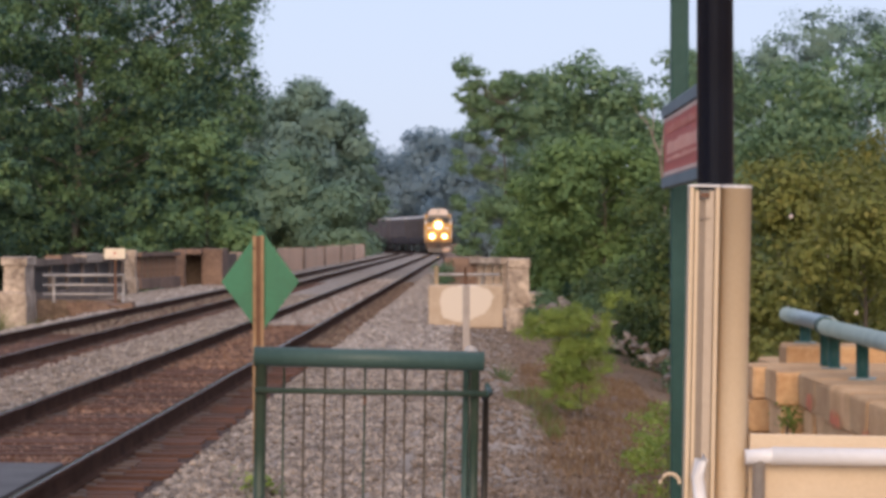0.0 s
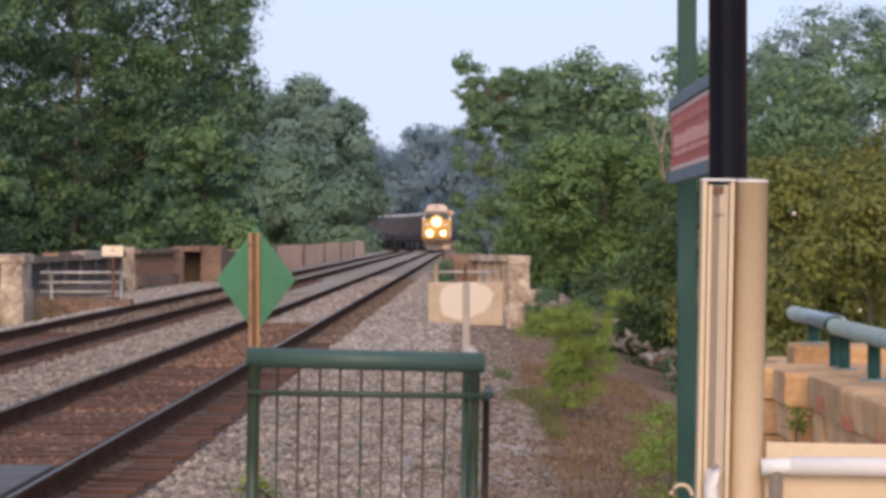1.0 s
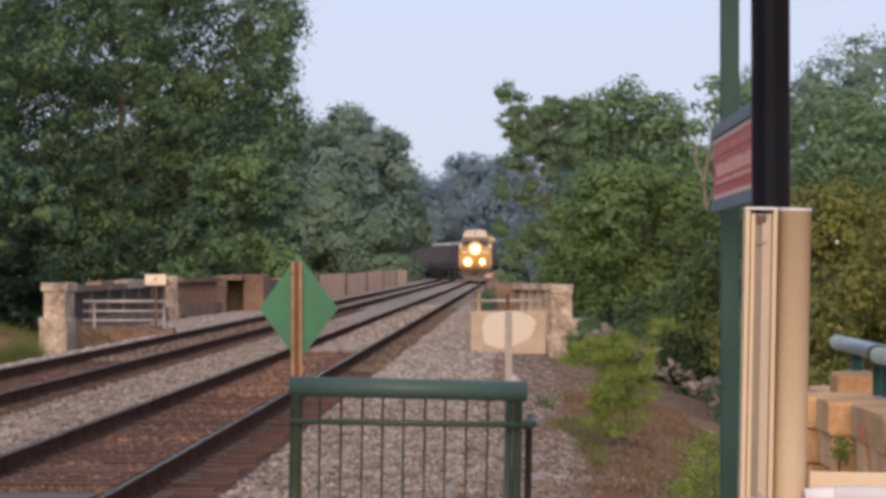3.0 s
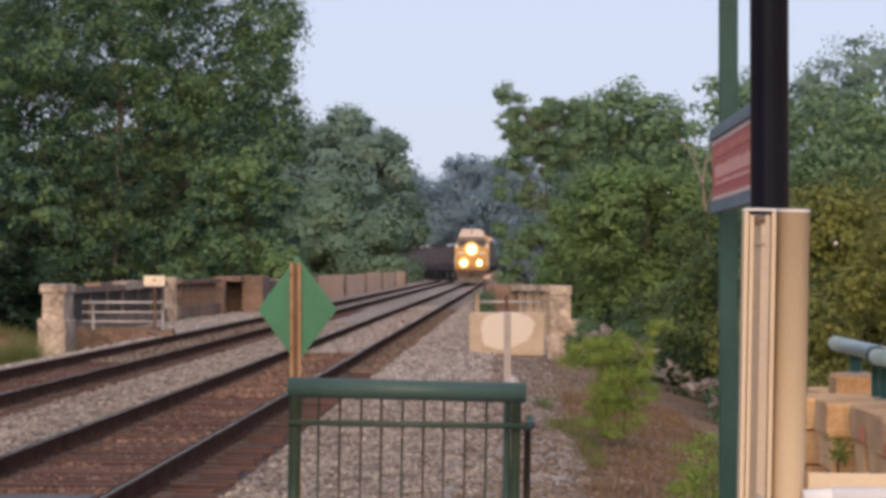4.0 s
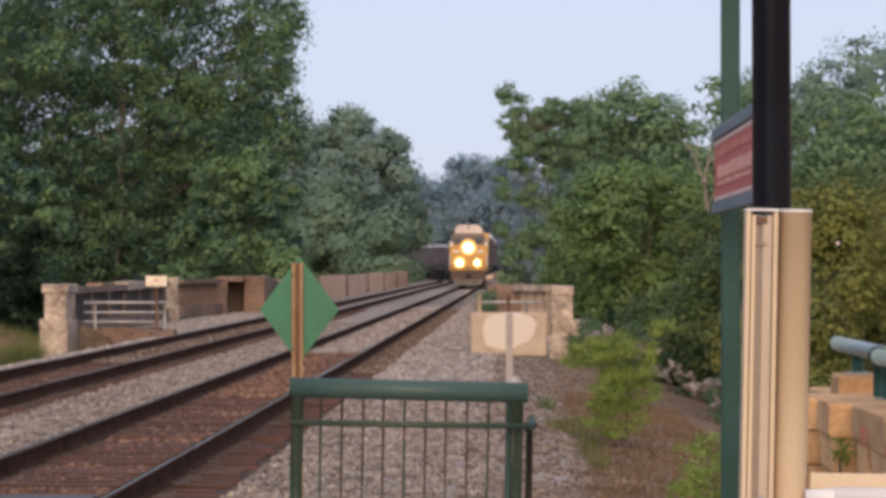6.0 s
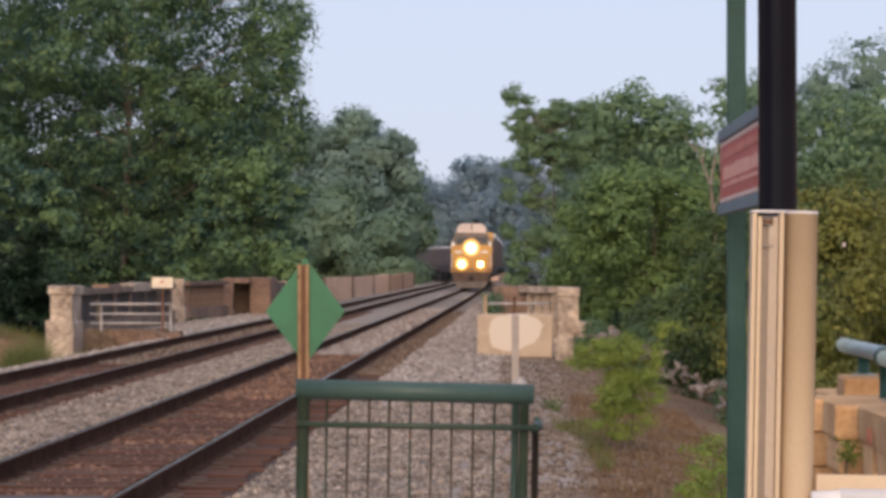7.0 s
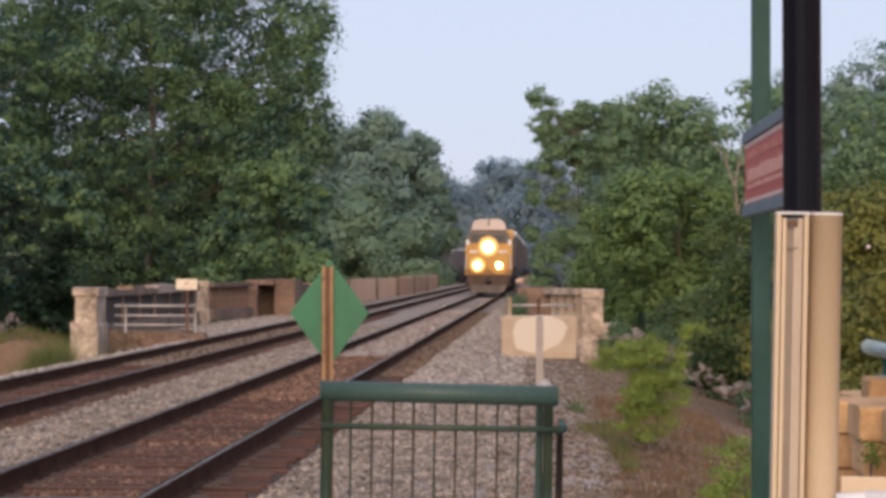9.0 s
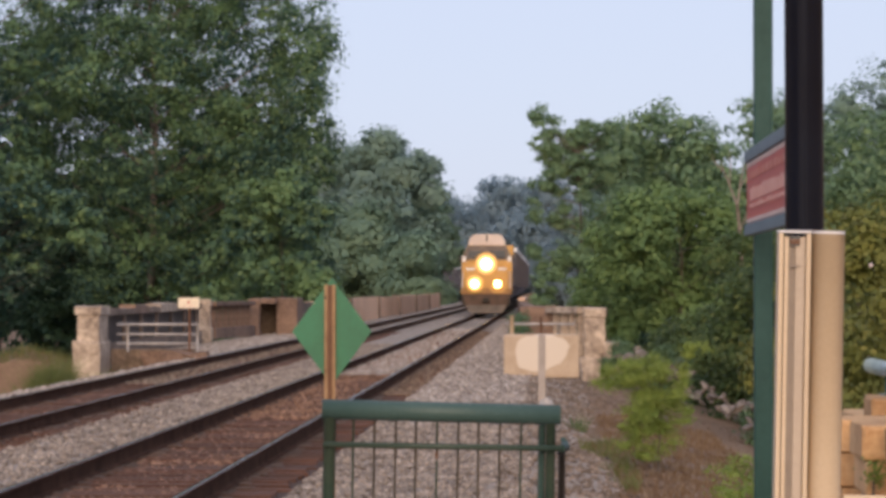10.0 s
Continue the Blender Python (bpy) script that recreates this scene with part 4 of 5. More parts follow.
# wood beyond the far end of the bridge, inside the curve; its haze is in the leaf colour
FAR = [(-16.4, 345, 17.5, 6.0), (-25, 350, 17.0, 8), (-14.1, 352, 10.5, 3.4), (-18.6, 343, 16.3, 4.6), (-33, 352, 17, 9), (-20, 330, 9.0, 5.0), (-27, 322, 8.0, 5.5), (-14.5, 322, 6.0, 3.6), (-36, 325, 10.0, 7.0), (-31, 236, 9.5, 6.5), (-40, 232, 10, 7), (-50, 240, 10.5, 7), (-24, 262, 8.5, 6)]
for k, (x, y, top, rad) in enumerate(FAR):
    tree("woodland_tree", "blue-green woodland tree beyond the bridge, haze painted into its leaves", x, y, -2.0, 1.0, top + 2.0, rad, 19000, 0.44, "leaf_far_hazed" if top > 12 else "leaf_low_hazed", 30 + k, 30, 0.2, group="wood beyond the bridge", gaps=0.0, puffs=(1.8, 4.2))
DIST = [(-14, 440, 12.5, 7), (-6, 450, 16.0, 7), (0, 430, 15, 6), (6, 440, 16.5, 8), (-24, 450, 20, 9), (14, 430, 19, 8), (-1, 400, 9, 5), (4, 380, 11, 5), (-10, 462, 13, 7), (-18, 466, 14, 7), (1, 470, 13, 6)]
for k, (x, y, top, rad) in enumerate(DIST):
    tree("woodland_tree", "distant tree at the end of the line, leaves paled and blued for haze", x, y, -2.0, 0.5, top + 2.0, rad, 16000, 0.50, "leaf_distant_hazed", 50 + k, 24, 0.2, group="distant wood", gaps=0.03, puffs=(2.2, 5.0))
# right-hand side
AIL = [(-0.95, 0, 16.3, 0.6, 0.6, 0.5), (-1.05, 0, 15.6, 0.6, 0.6, 0.5), (0.1, 0, 15.9, 0.6, 0.6, 0.5), (-0.6, 0, 14.6, 0.7, 0.7, 0.5), (-1.3, 0, 13.8, 0.6, 0.7, 0.5), (1.0, 0, 16.0, 0.6, 0.7, 0.4), (-1.24, 0, 16.9, 0.75, 0.8, 0.65), (0.64, 0, 16.2, 0.85, 0.8, 0.6), (-0.44, 0.3, 15.4, 0.9, 0.9, 0.7), (-1.64, 0, 14.8, 0.75, 0.8, 0.6), (1.3, 0.3, 15.1, 0.8, 0.8, 0.6), (0.0, -0.3, 13.9, 1.0, 1.0, 0.7),
       (-1.9, 0, 12.7, 0.55, 0.6, 0.7), (-0.84, 0, 12.4, 0.9, 0.9, 0.8), (1.0, 0.2, 13.3, 1.0, 0.9, 0.8), (2.1, 0, 14.2, 0.8, 0.8, 0.6), (0.0, 0, 10.8, 1.2, 1.1, 0.9), (-1.1, 0.3, 9.7, 0.9, 0.9, 0.8),
       (0.5, -0.2, 9.2, 1.2, 1.1, 0.9), (1.6, 0, 11.8, 1.1, 1.0, 0.9), (-0.5, 0, 8.0, 1.2, 1.0, 0.9), (1.0, 0, 7.4, 1.2, 1.0, 0.9)]
tree("ailanthus_tree", "slender feathery green tree standing beside the bridge", 1.4, 150, -7.0, 5.5, 17.6, 3.3, 30000, 0.13, "leaf_airy_hazed", 70, 22, 0.07, gaps=0.08, lobes=split_lobes(AIL, 4, 0.62, 4), puffs=(1.5, 3.4))
tree("round_tree", "rounded bright green leafy tree by the bridge", 4.6, 112, -6.0, 6.4, 10.9, 2.7, 30000, 0.14, "leaf_bright", 71, 30, 0.05, gaps=0.03, puffs=(2.0, 4.6))
tree("round_tree", "rounded bright green leafy tree by the bridge", 2.4, 128, -6.5, 4.5, 9.0, 2.4, 20000, 0.15, "leaf_bright", 72, 24, 0.05, gaps=0.03, puffs=(2.0, 4.6))
# dark tree added so the hollow under the round trees reads as shadow
tree("shade_tree", "dark-leaved tree added as the shadow in the hollow below the bridge", 6.2, 121, -6.5, 1.0, 9.0, 3.4, 14000, 0.20, "leaf_shaded", 74, 24, 0.15, gaps=0.0)
RIGHT = [(6.5, 160, 10.2, 4.0), (10.5, 158, 10.3, 4.4), (14.5, 165, 10.0, 5.0), (8.0, 135, 6.0, 3.5), (11.5, 130, 6.0, 4.0), (15.5, 140, 8.0, 4.5), (19.0, 160, 11.0, 5.0), (4.5, 175, 9.5, 4.0)]
for k, (x, y, top, rad) in enumerate(RIGHT):
    # the farther trees take the paler leaf, as if behind haze
    tree("hillside_tree", "mid-green woodland tree on the river bank", x, y, -6.0, 1.5, top + 6.0, rad, 18000, 0.22, "leaf_airy_hazed" if y > 155 else "leaf_mid", 80 + k, 28, 0.08, group="river bank trees", gaps=0.02, puffs=(2.0, 4.4))
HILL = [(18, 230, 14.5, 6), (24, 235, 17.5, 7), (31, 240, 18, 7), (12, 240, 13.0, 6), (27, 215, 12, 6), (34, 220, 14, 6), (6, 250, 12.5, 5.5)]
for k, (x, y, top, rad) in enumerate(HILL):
    tree("hillside_tree", "green tree high on the wooded hillside, haze painted into its leaves", x, y, hill(x, y), 1.0, top - hill(x, y), rad, 21000, 0.26, "leaf_far_hazed", 100 + k, 24, 0.2, group="hillside trees", gaps=0.05, puffs=(2.0, 4.5))

# bare pale tree
bare = thing("bare_tree", "dead leafless pale tree among the green ones", "tree", at=pose(6.3, 105, -5))
bm = tube([(0.12, 0, -1), (0.14, 0, 6.5), (0.05, 0, 8.4), (-0.04, 0, 9.4)], [0.10, 0.07, 0.055, 0.045], 8)
BARE_LIMBS = [((-0.04, 0, 9.35), (-0.32, 0, 10.1), (-0.62, 0, 10.9)), ((-0.04, 0, 9.35), (0.08, 0, 10.2), (0.30, 0, 11.2)), ((-0.30, 0, 10.05), (-0.26, 0, 10.7), (-0.34, 0, 11.3)),
         ((0.06, 0, 10.0), (0.30, 0, 10.3), (0.52, 0, 10.9)), ((0.04, 0, 8.5), (0.28, 0, 9.1), (0.46, 0, 9.9)), ((-0.5, 0, 10.5), (-0.7, 0, 10.7), (-0.95, 0, 11.1))]
for k, (p, q, e) in enumerate(BARE_LIMBS):
    tube([p, q, e], [0.04 if k < 2 else 0.024, 0.028 if k < 2 else 0.016, 0.006], 6, bm)
part("trunk", bm, "pale_bark", bare)


def shrub(name, label, x, y, z0, h, rad, n, size, leaf, seed, group="", gaps=0.12, category="shrub", stem=0.05, puffs=(2.5, 5.5)):
    return tree(name, label, x, y, z0, 0.15 * h, h * 0.92, rad, n, size, leaf, seed, 18, stem, group=group, gaps=gaps, category=category, puffs=puffs)


OLIVE = [(4.4, 62, 2.3, 1.6), (5.6, 58, 3.2, 1.8), (7.0, 60, 3.5, 2.0), (4.6, 54, 1.2, 1.3), (6.2, 50, 2.6, 1.7), (8.5, 56, 3.7, 2.0), (3.7, 66, 1.2, 1.2), (5.0, 72, 3.2, 1.8), (3.3, 76, 0.6, 1.2), (7.8, 70, 4.0, 2.2)]
for k, (x, y, top, rad) in enumerate(OLIVE):
    z0 = hill(x, y)
    shrub("flowering_shrub", "olive and rust-tinged leafy shrub with a few pale blossoms", x, y, z0, top - z0, rad, 15000, 0.08, "leaf_shrub" if y > 61 else "leaf_olive", 130 + k, "shrubs on the slope")

shrub("weed", "small green weed growing in the wall gap", 1.80, 17.60, 0.46, 0.22, 0.055, 200, 0.020, "leaf_lime", 165, gaps=0.1, category="weed", stem=0.006)
SAP = [(-0.46, 0, 1.18, 0.20, 0.2, 0.13), (-0.28, 0.05, 1.28, 0.15, 0.2, 0.10), (-0.12, 0, 1.12, 0.20, 0.2, 0.14), (0.02, 0, 1.24, 0.09, 0.1, 0.12), (-0.36, 0, 0.99, 0.24, 0.2, 0.10), (-0.62, 0, 1.10, 0.10, 0.1, 0.09),
       (0.10, 0, 0.92, 0.15, 0.2, 0.10), (-0.06, 0, 0.84, 0.22, 0.2, 0.10), (0.20, 0, 0.80, 0.10, 0.1, 0.07), (-0.26, 0, 0.62, 0.15, 0.2, 0.10), (-0.10, 0, 0.50, 0.24, 0.2, 0.12), (0.06, 0, 0.38, 0.16, 0.15, 0.09),
       (-0.30, 0, 0.42, 0.14, 0.15, 0.08), (-0.12, 0, 0.24, 0.14, 0.15, 0.07), (-0.16, 0, 0.74, 0.24, 0.2, 0.13), (0.02, 0, 0.64, 0.20, 0.2, 0.13), (-0.30, 0, 0.84, 0.16, 0.2, 0.11), (0.24, 0, 1.08, 0.05, 0.05, 0.14), (0.29, 0, 1.28, 0.05, 0.05, 0.12), (0.36, 0, 1.42, 0.06, 0.06, 0.07), (0.48, 0, 1.48, 0.07, 0.06, 0.04)]
tree("sapling", "yellow-green sapling with feathery drooping sprays on the dry bank", 1.26, 36, hill(1.26, 36), 0.15, 1.35, 0.5, 26000, 0.019, "leaf_lime", 160, trunk_r=0.010, gaps=0.0, lobes=split_lobes(SAP, 4, 0.8, 6), category="sapling", puffs=(2.6, 6.5))
shrub("sapling", "yellow-green sapling growing from the dry bank", 1.75, 27, hill(1.75, 27), 0.8, 0.36, 2400, 0.026, "leaf_lime", 161, gaps=0.3, stem=0.01)
shrub("sapling", "yellow-green sapling growing from the dry bank", 1.5, 24, hill(1.5, 24), 0.72, 0.3, 1600, 0.026, "leaf_lime", 162, gaps=0.35, stem=0.01)
shrub("bush", "dark green bush growing at the bridge parapet", -0.72, 77.2, -0.3, 1.4, 0.22, 1800, 0.06, "leaf_mid", 164, stem=0.02)
shrub("weed", "low green weed on the stones behind the fence", -1.52, 22.5, -0.30, 0.27, 0.16, 420, 0.03, "leaf_lime", 163, gaps=0.2, category="weed")


# ---- near things on the platform ----
def fence():
    """End fence of green pipe with thin bars, leaning a little."""
    t = thing("platform_fence", "dark green pipe fence with thin vertical bars closing the platform end", "fence", at=pose(-1.08, 15.0, 0.05, 0, 1.0, 0))
    w = 1.10
    part("top_rail", tube([(-0.008, 0, 1.022), (w + 0.022, 0, 1.016)], 0.048, 18), "rail_green", t, "worn green top rail, paled for its highlight")
    part("post", tube([(0.028, 0, 0), (0.028, 0, 1.0)], 0.030, 14), "fence_green", t)
    part("post", tube([(w - 0.024, 0, 0), (w - 0.024, 0, 1.0)], 0.024, 14), "fence_green", t)
    part("post", tube([(w - 0.066, 0.02, 0), (w - 0.066, 0.02, 1.0)], 0.017, 12), "rail_green", t)
    part("mid_rail", tube([(0.0, -0.05, 0.858), (w + 0.03, -0.05, 0.86)], 0.015, 10), "fence_green", t)
    part("bottom_rail", tube([(0.0, 0, 0.12), (w, 0, 0.12)], 0.017, 10), "fence_green", t)
    for k in range(9):
        x = 0.142 + 0.099 * k
        part("bar", tube([(x, 0, 0.12), (x + 0.002 * (k % 3 - 1), 0, 0.99)], 0.0062, 6), "bar_brown" if k % 4 else "fence_green", t)
    part("rust_spot", tube([(0.538, -0.002, 0.795), (0.538, -0.002, 0.835)], 0.008, 6), "dark_rust", t)
    part("post_cap", tube([(w - 0.045, 0.03, 1.055), (w - 0.045, 0.03, 1.078), (w - 0.045, 0.03, 1.092)], [0.034, 0.030, 0.012], 12), "galv", t, "pale worn post cap")
    part("side_post", tube([(w + 0.032, 0.12, 0), (w + 0.032, 0.12, 0.83)], 0.017, 8), "post_black", t)
    part("side_rail", tube([(w + 0.012, 0.10, 0.825), (w + 0.06, 0.10, 0.86)], 0.014, 8), "post_black", t)
    part("end_fitting", tube([(w + 0.03, -0.05, 0.862), (w + 0.048, -0.02, 0.868), (w + 0.035, 0.06, 0.90)], [0.018, 0.020, 0.012], 10), "rail_green", t)
    return t


fence()

dia = thing("diamond_sign", "green diamond-shaped sign seen from its back on a rusty post", "sign", at=pose(-1.725, 25, -0.29))
bm = bmesh.new()
ring = [(0, -0.425), (0.315, 0.0), (0, 0.425), (-0.315, 0.0)]
A = [bm.verts.new((x + 0.012, 0.03, z + 1.59)) for x, z in ring]
B = [bm.verts.new((x + 0.012, 0.036, z + 1.59)) for x, z in ring]
bm.faces.new(A)
bm.faces.new(list(reversed(B)))
for k in range(4):
    bm.faces.new((A[k], A[(k + 1) % 4], B[(k + 1) % 4], B[k]))
part("sign_plate", bm, "dia_green", dia)
chan = part("post", box(-0.018, 0.018, 0.0, 0.008, -0.2, 1.96), "dark_rust", dia, "rusty channel post")
for sx in (-1, 1):
    part("flange", box(sx * 0.031 - 0.013, sx * 0.031 + 0.013, -0.018, 0.012, -0.2, 1.96, 0.003), "rusty_post", chan)
for z in (1.28, 1.86):
    part("bolt", tube([(-0.037, -0.026, z), (-0.037, -0.016, z)], 0.012, 8), "dark_rust", chan)

marker = thing("marker_post", "bare grey weathered post behind the fence", "post", at=pose(-0.06, 30, -0.35))
part("post", box(-0.034, 0.034, -0.03, 0.03, -0.2, 1.55, 0.006), "grey_post", marker)


def lamp_post(x, y):
    t = thing("lamp_post", "tall black round steel lamp post on the platform", "lamp post", at=pose(x, y, 0.05, 0, -0.15, 0))
    part("shaft", tube([(0, 0, 0), (0, 0, 0.5), (0, 0, 4.6)], [0.064, 0.059, 0.0570], 28), "black", t)
    part("base", tube([(0, 0, 0), (0, 0, 0.06), (0, 0, 0.3), (0, 0, 0.34)], [0.14, 0.14, 0.09, 0.065], 24), "black", t)
    return t


lamp_post(0.772, 9.5)


def station_sign():
    """Long red name board beside the track on two green posts; the lettering is too faint to read."""
    t = thing("station_sign", "long faded red station sign with slate borders on green posts", "sign", at=pose(0.88, 11.2, 0.05))
    L = 2.85
    part("board", box(0.0, 0.022, 0, L, 1.880, 2.146, 0.004), "sign_red", t)
    part("top_border", box(-0.012, 0.0225, -0.01, L + 0.01, 2.149, 2.20, 0.005), "sign_slate", t)
    part("bottom_border", box(-0.012, 0.0225, -0.01, L + 0.01, 1.828, 1.877, 0.005), "sign_slate", t)
    for z in (1.886, 2.130):
        part("line", box(-0.003, 0.0, 0.02, L - 0.02, z - 0.004, z + 0.014), "sign_cream", t)
    rs = random.Random(3)
    part("text_field", box(-0.002, 0.0, 0.25, L - 0.2, 1.935, 2.045), "sign_field", t, "paler worn field")
    for z0, z1, lo, hi, gap, m in ((2.068, 2.104, 0.10, 0.18, 0.07, "sign_faded"), (1.975, 2.035, 0.05, 0.10, 0.035, "sign_pale"), (1.945, 1.965, 0.04, 0.07, 0.03, "sign_pale")):
        y = L - 0.28
        while y > 0.45:
            w = rs.uniform(lo, hi)
            part("letter_bar", box(-0.005, -0.0022, y - w, y, z0, z1 - rs.uniform(0, 0.012)), m, t)
            y -= w + gap
    for y in (L - 0.07, 0.87):
        part("post", box(0.026, 0.108, y - 0.0375, y + 0.0375, 0, 4.2 if y > 1 else 2.19, 0.006), "green", t)
    return t


station_sign()


def wheelchair_lift():
    """Hand-cranked platform lift: twin mast, white tube guard and cream side panel."""
    t = thing("wheelchair_lift", "cream wheelchair lift with a twin mast and white tube rails", "wheelchair lift", at=pose(0.626, 8.5, 0.05, 0, 1.1, 0))
    part("mast_tube", tube([(0.0905, 0, 0), (0.0905, 0, 1.745)], 0.0445, 32), "cream", t)
    part("mast_cap", tube([(0.0905, 0, 1.7455), (0.0905, 0, 1.753)], 0.0455, 32), "white", t)
    ch = part("mast_channel", box(-0.044, -0.031, -0.045, 0.045, 0, 1.745, 0.004), "cream", t)
    part("channel_side", box(0.029, 0.0425, -0.045, 0.045, 0, 1.745, 0.006), "cream", ch)
    # channel back and right rib are coloured darker than the mast
    part("channel_back", box(-0.031, 0.029, -0.028, 0.04, 0, 1.735), "groove", ch)
    part("channel_rib", box(-0.0275, -0.018, -0.040, -0.0285, 0, 1.735), "cream", ch)
    part("channel_rib", box(0.002, 0.0255, -0.036, -0.0285, 0, 1.735), "dull_cream", ch)
    part("channel_cap", box(-0.046, 0.0435, -0.047, 0.047, 1.7455, 1.752, 0.003), "white", ch)
    # solid black block where the notch is dark
    part("notch", box(-0.016, 0.012, -0.040, -0.0285, 1.712, 1.736), "black", ch, "black block in place of the dark notch under the cap")
    part("latch", box(-0.015, 0.013, -0.043, -0.0385, 1.655, 1.659), "groove", ch)
    part("pulley", tube([(-0.014, -0.03, 1.722), (0.012, -0.03, 1.722)], 0.012, 12), "dark_rust", ch)
    part("base", box(-0.12, 1.3, -0.1, 0.75, 0.0, 0.10, 0.02), "cream", t)
    part("guard_rail", tube([(0.125, -0.06, 0.985), (0.2, -0.06, 0.99), (1.25, -0.06, 0.995)], 0.022, 16), "white", t, "white tube guard rail")
    part("guard_sleeve", tube([(0.20, -0.06, 0.99), (1.24, -0.06, 0.995)], 0.0255, 16), "white", t)
    part("guard_post", tube([(0.165, -0.06, 0.1), (0.165, -0.06, 0.98)], 0.018, 14), "galv", t)
    part("guard_post", tube([(1.2, -0.06, 0.1), (1.2, -0.06, 0.98)], 0.018, 14), "galv", t)
    part("side_panel", box(0.14, 1.28, -0.015, 0.005, 0.2, 1.045, 0.004), "cream", t)
    part("panel_lip", box(0.14, 1.28, -0.03, -0.016, 1.005, 1.05, 0.004), "cream", t)
    part("crank_arm", tube([(0.012, -0.06, 0.78), (-0.010, -0.09, 0.93), (-0.004, -0.10, 0.975), (0.010, -0.10, 0.985)], 0.018, 12), "white", t, "white bent crank arm")
    ring = [(-0.085 + 0.028 * math.cos(a), -0.05, 0.905 + 0.028 * math.sin(a)) for a in (k * math.pi / 8 for k in range(9))]
    part("hook", tube(ring, 0.005, 8), "cream", t)
    return t


wheelchair_lift()

# ---- sandstone wall with pipe rail ----
wall = thing("sandstone_wall", "low wall of rounded tan sandstone blocks with faint red marks", "wall", kind="structure")
rw = random.Random(8)


def stone_block(x0, x1, y0, y1, z0, z1):
    bm = box(x0, x1, y0, y1, z0, z1, 0.022)
    for v in bm.verts:
        v.co += Vector((rw.uniform(-1, 1), rw.uniform(-1, 1), rw.uniform(-1, 1))) * 0.007
    for f in bm.faces:
        f.smooth = False
    return part("block", bm, "sandstone", wall)


courses = [(0.88 - 0.2 * k - 0.194, 0.88 - 0.2 * k) for k in reversed(range(8))]
for c, (z0, z1) in enumerate(courses):
    y = 8.4 - 0.3 * (c % 2)
    while y < 17.4:
        w = rw.uniform(0.55, 0.95)
        e = min(y + w, 17.65)
        stone_block(1.87 + (0.0 if z1 > 0.8 else rw.uniform(0.0, 0.045)), 2.75, y, e - 0.014, z0, z1)
        y += w
    stone_block(1.745 + (0.0 if z1 > 0.8 else rw.uniform(0.01, 0.06)), 2.7, 17.7 + rw.uniform(0.0, 0.04), 18.4, z0, z1)
    stone_block(1.70 + rw.uniform(-0.02, 0.03), 2.65, 18.75, 19.4, z0 - 0.01, z1 - 0.012)
    stone_block(2.0 + rw.uniform(-0.015, 0.015), 2.65, 19.5, 21.6, z0, z1 - 0.055)
stone_block(2.01, 2.75, 19.75, 20.25, 0.828, 0.965)
core = part("core", box(1.95, 2.6, 8.4, 18.6, -0.9, 0.80), "dark_concrete", wall)
for y, z, n in ((15.5, 0.72, 9), (16.8, 0.75, 6), (13.6, 0.40, 7), (14.3, 0.70, 6)):
    for k in range(n):
        part("red_mark", box(1.849, 1.8535, y + 0.045 * k, y + 0.045 * k + 0.018, z - rw.uniform(0.02, 0.05), z + rw.uniform(0.01, 0.05)), "red_paint", wall)


def wall_rail(x, y0, y1, z, posts):
    t = thing("wall_rail", "green pipe rail on short posts along the wall, paled for sky reflection", "railing", "wall rails")
    part("pipe", tube([(x, y0, z), (x, y1, z)], 0.05, 18), "pale_green", t)
    part("end_cap", tube([(x, y1, z), (x, y1 + 0.03, z), (x, y1 + 0.045, z)], [0.05, 0.04, 0.02], 18), "pale_green", t)
    for y, zb in posts:
        part("post", tube([(x, y, zb), (x, y, z - 0.02)], 0.036, 14), "green", t)
        part("flange", tube([(x, y, zb), (x, y, zb + 0.012)], 0.075, 14), "pale_green", t)
    return t


wall_rail(2.17, 18.7, 21.4, 1.125, [(20.15, 0.964), (18.95, 0.83)])
ring_rail = wall_rail(2.13, 8.6, 18.6, 1.115, [(18.15, 0.878), (16.8, 0.878), (14.6, 0.878), (12.0, 0.878), (9.5, 0.878)])
part("coupling", tube([(2.14, 18.66, 1.117), (2.14, 18.80, 1.117)], 0.058, 18), "green", ring_rail, "dark green coupling")


# ---- rubble and weeds on the bank ----
def lump(seed, r0):
    r = random.Random(seed)
    bm = bmesh.new()
    bmesh.ops.create_icosphere(bm, subdivisions=1, radius=1)
    o = Vector((r.uniform(0, 50), r.uniform(0, 50), r.uniform(0, 50)))
    for v in bm.verts:
        k = 1 + 0.9 * noise.noise(v.co * 1.7 + o) + 0.35 * noise.noise(v.co * 4 + o)
        v.co = Vector((v.co.x * 1.25, v.co.y, v.co.z * 0.6)) * k * r0
    return bm


rr = random.Random(21)
for k in range(125):
    f = rr.uniform(0, 1)
    y = 70 - 24 * f
    x = 1.5 + 1.9 * f + rr.uniform(-0.2, 0.55)
    z = 0.25 - 0.75 * f + rr.uniform(-0.12, 0.08)
    rock = part("rock", lump(k, rr.choice((0.035, 0.045, 0.06, 0.08, 0.12))), "rock")
    rock.matrix_world = pose(x, y, z, rr.uniform(-40, 40), rr.uniform(-40, 40), rr.uniform(0, 360))
    tagged(rock, "grey rubble rock on the bank below the bridge", "rock", "rubble on the bank")
wing = part("wing_wall", flat_wall((1.35, 72), (3.4, 46), -2.4, -0.25, 0.5), "dark_concrete")
for v in wing.data.vertices:
    if v.co.z > -1:
        v.co.z = -0.45 - 0.85 * (72 - v.co.y) / 26
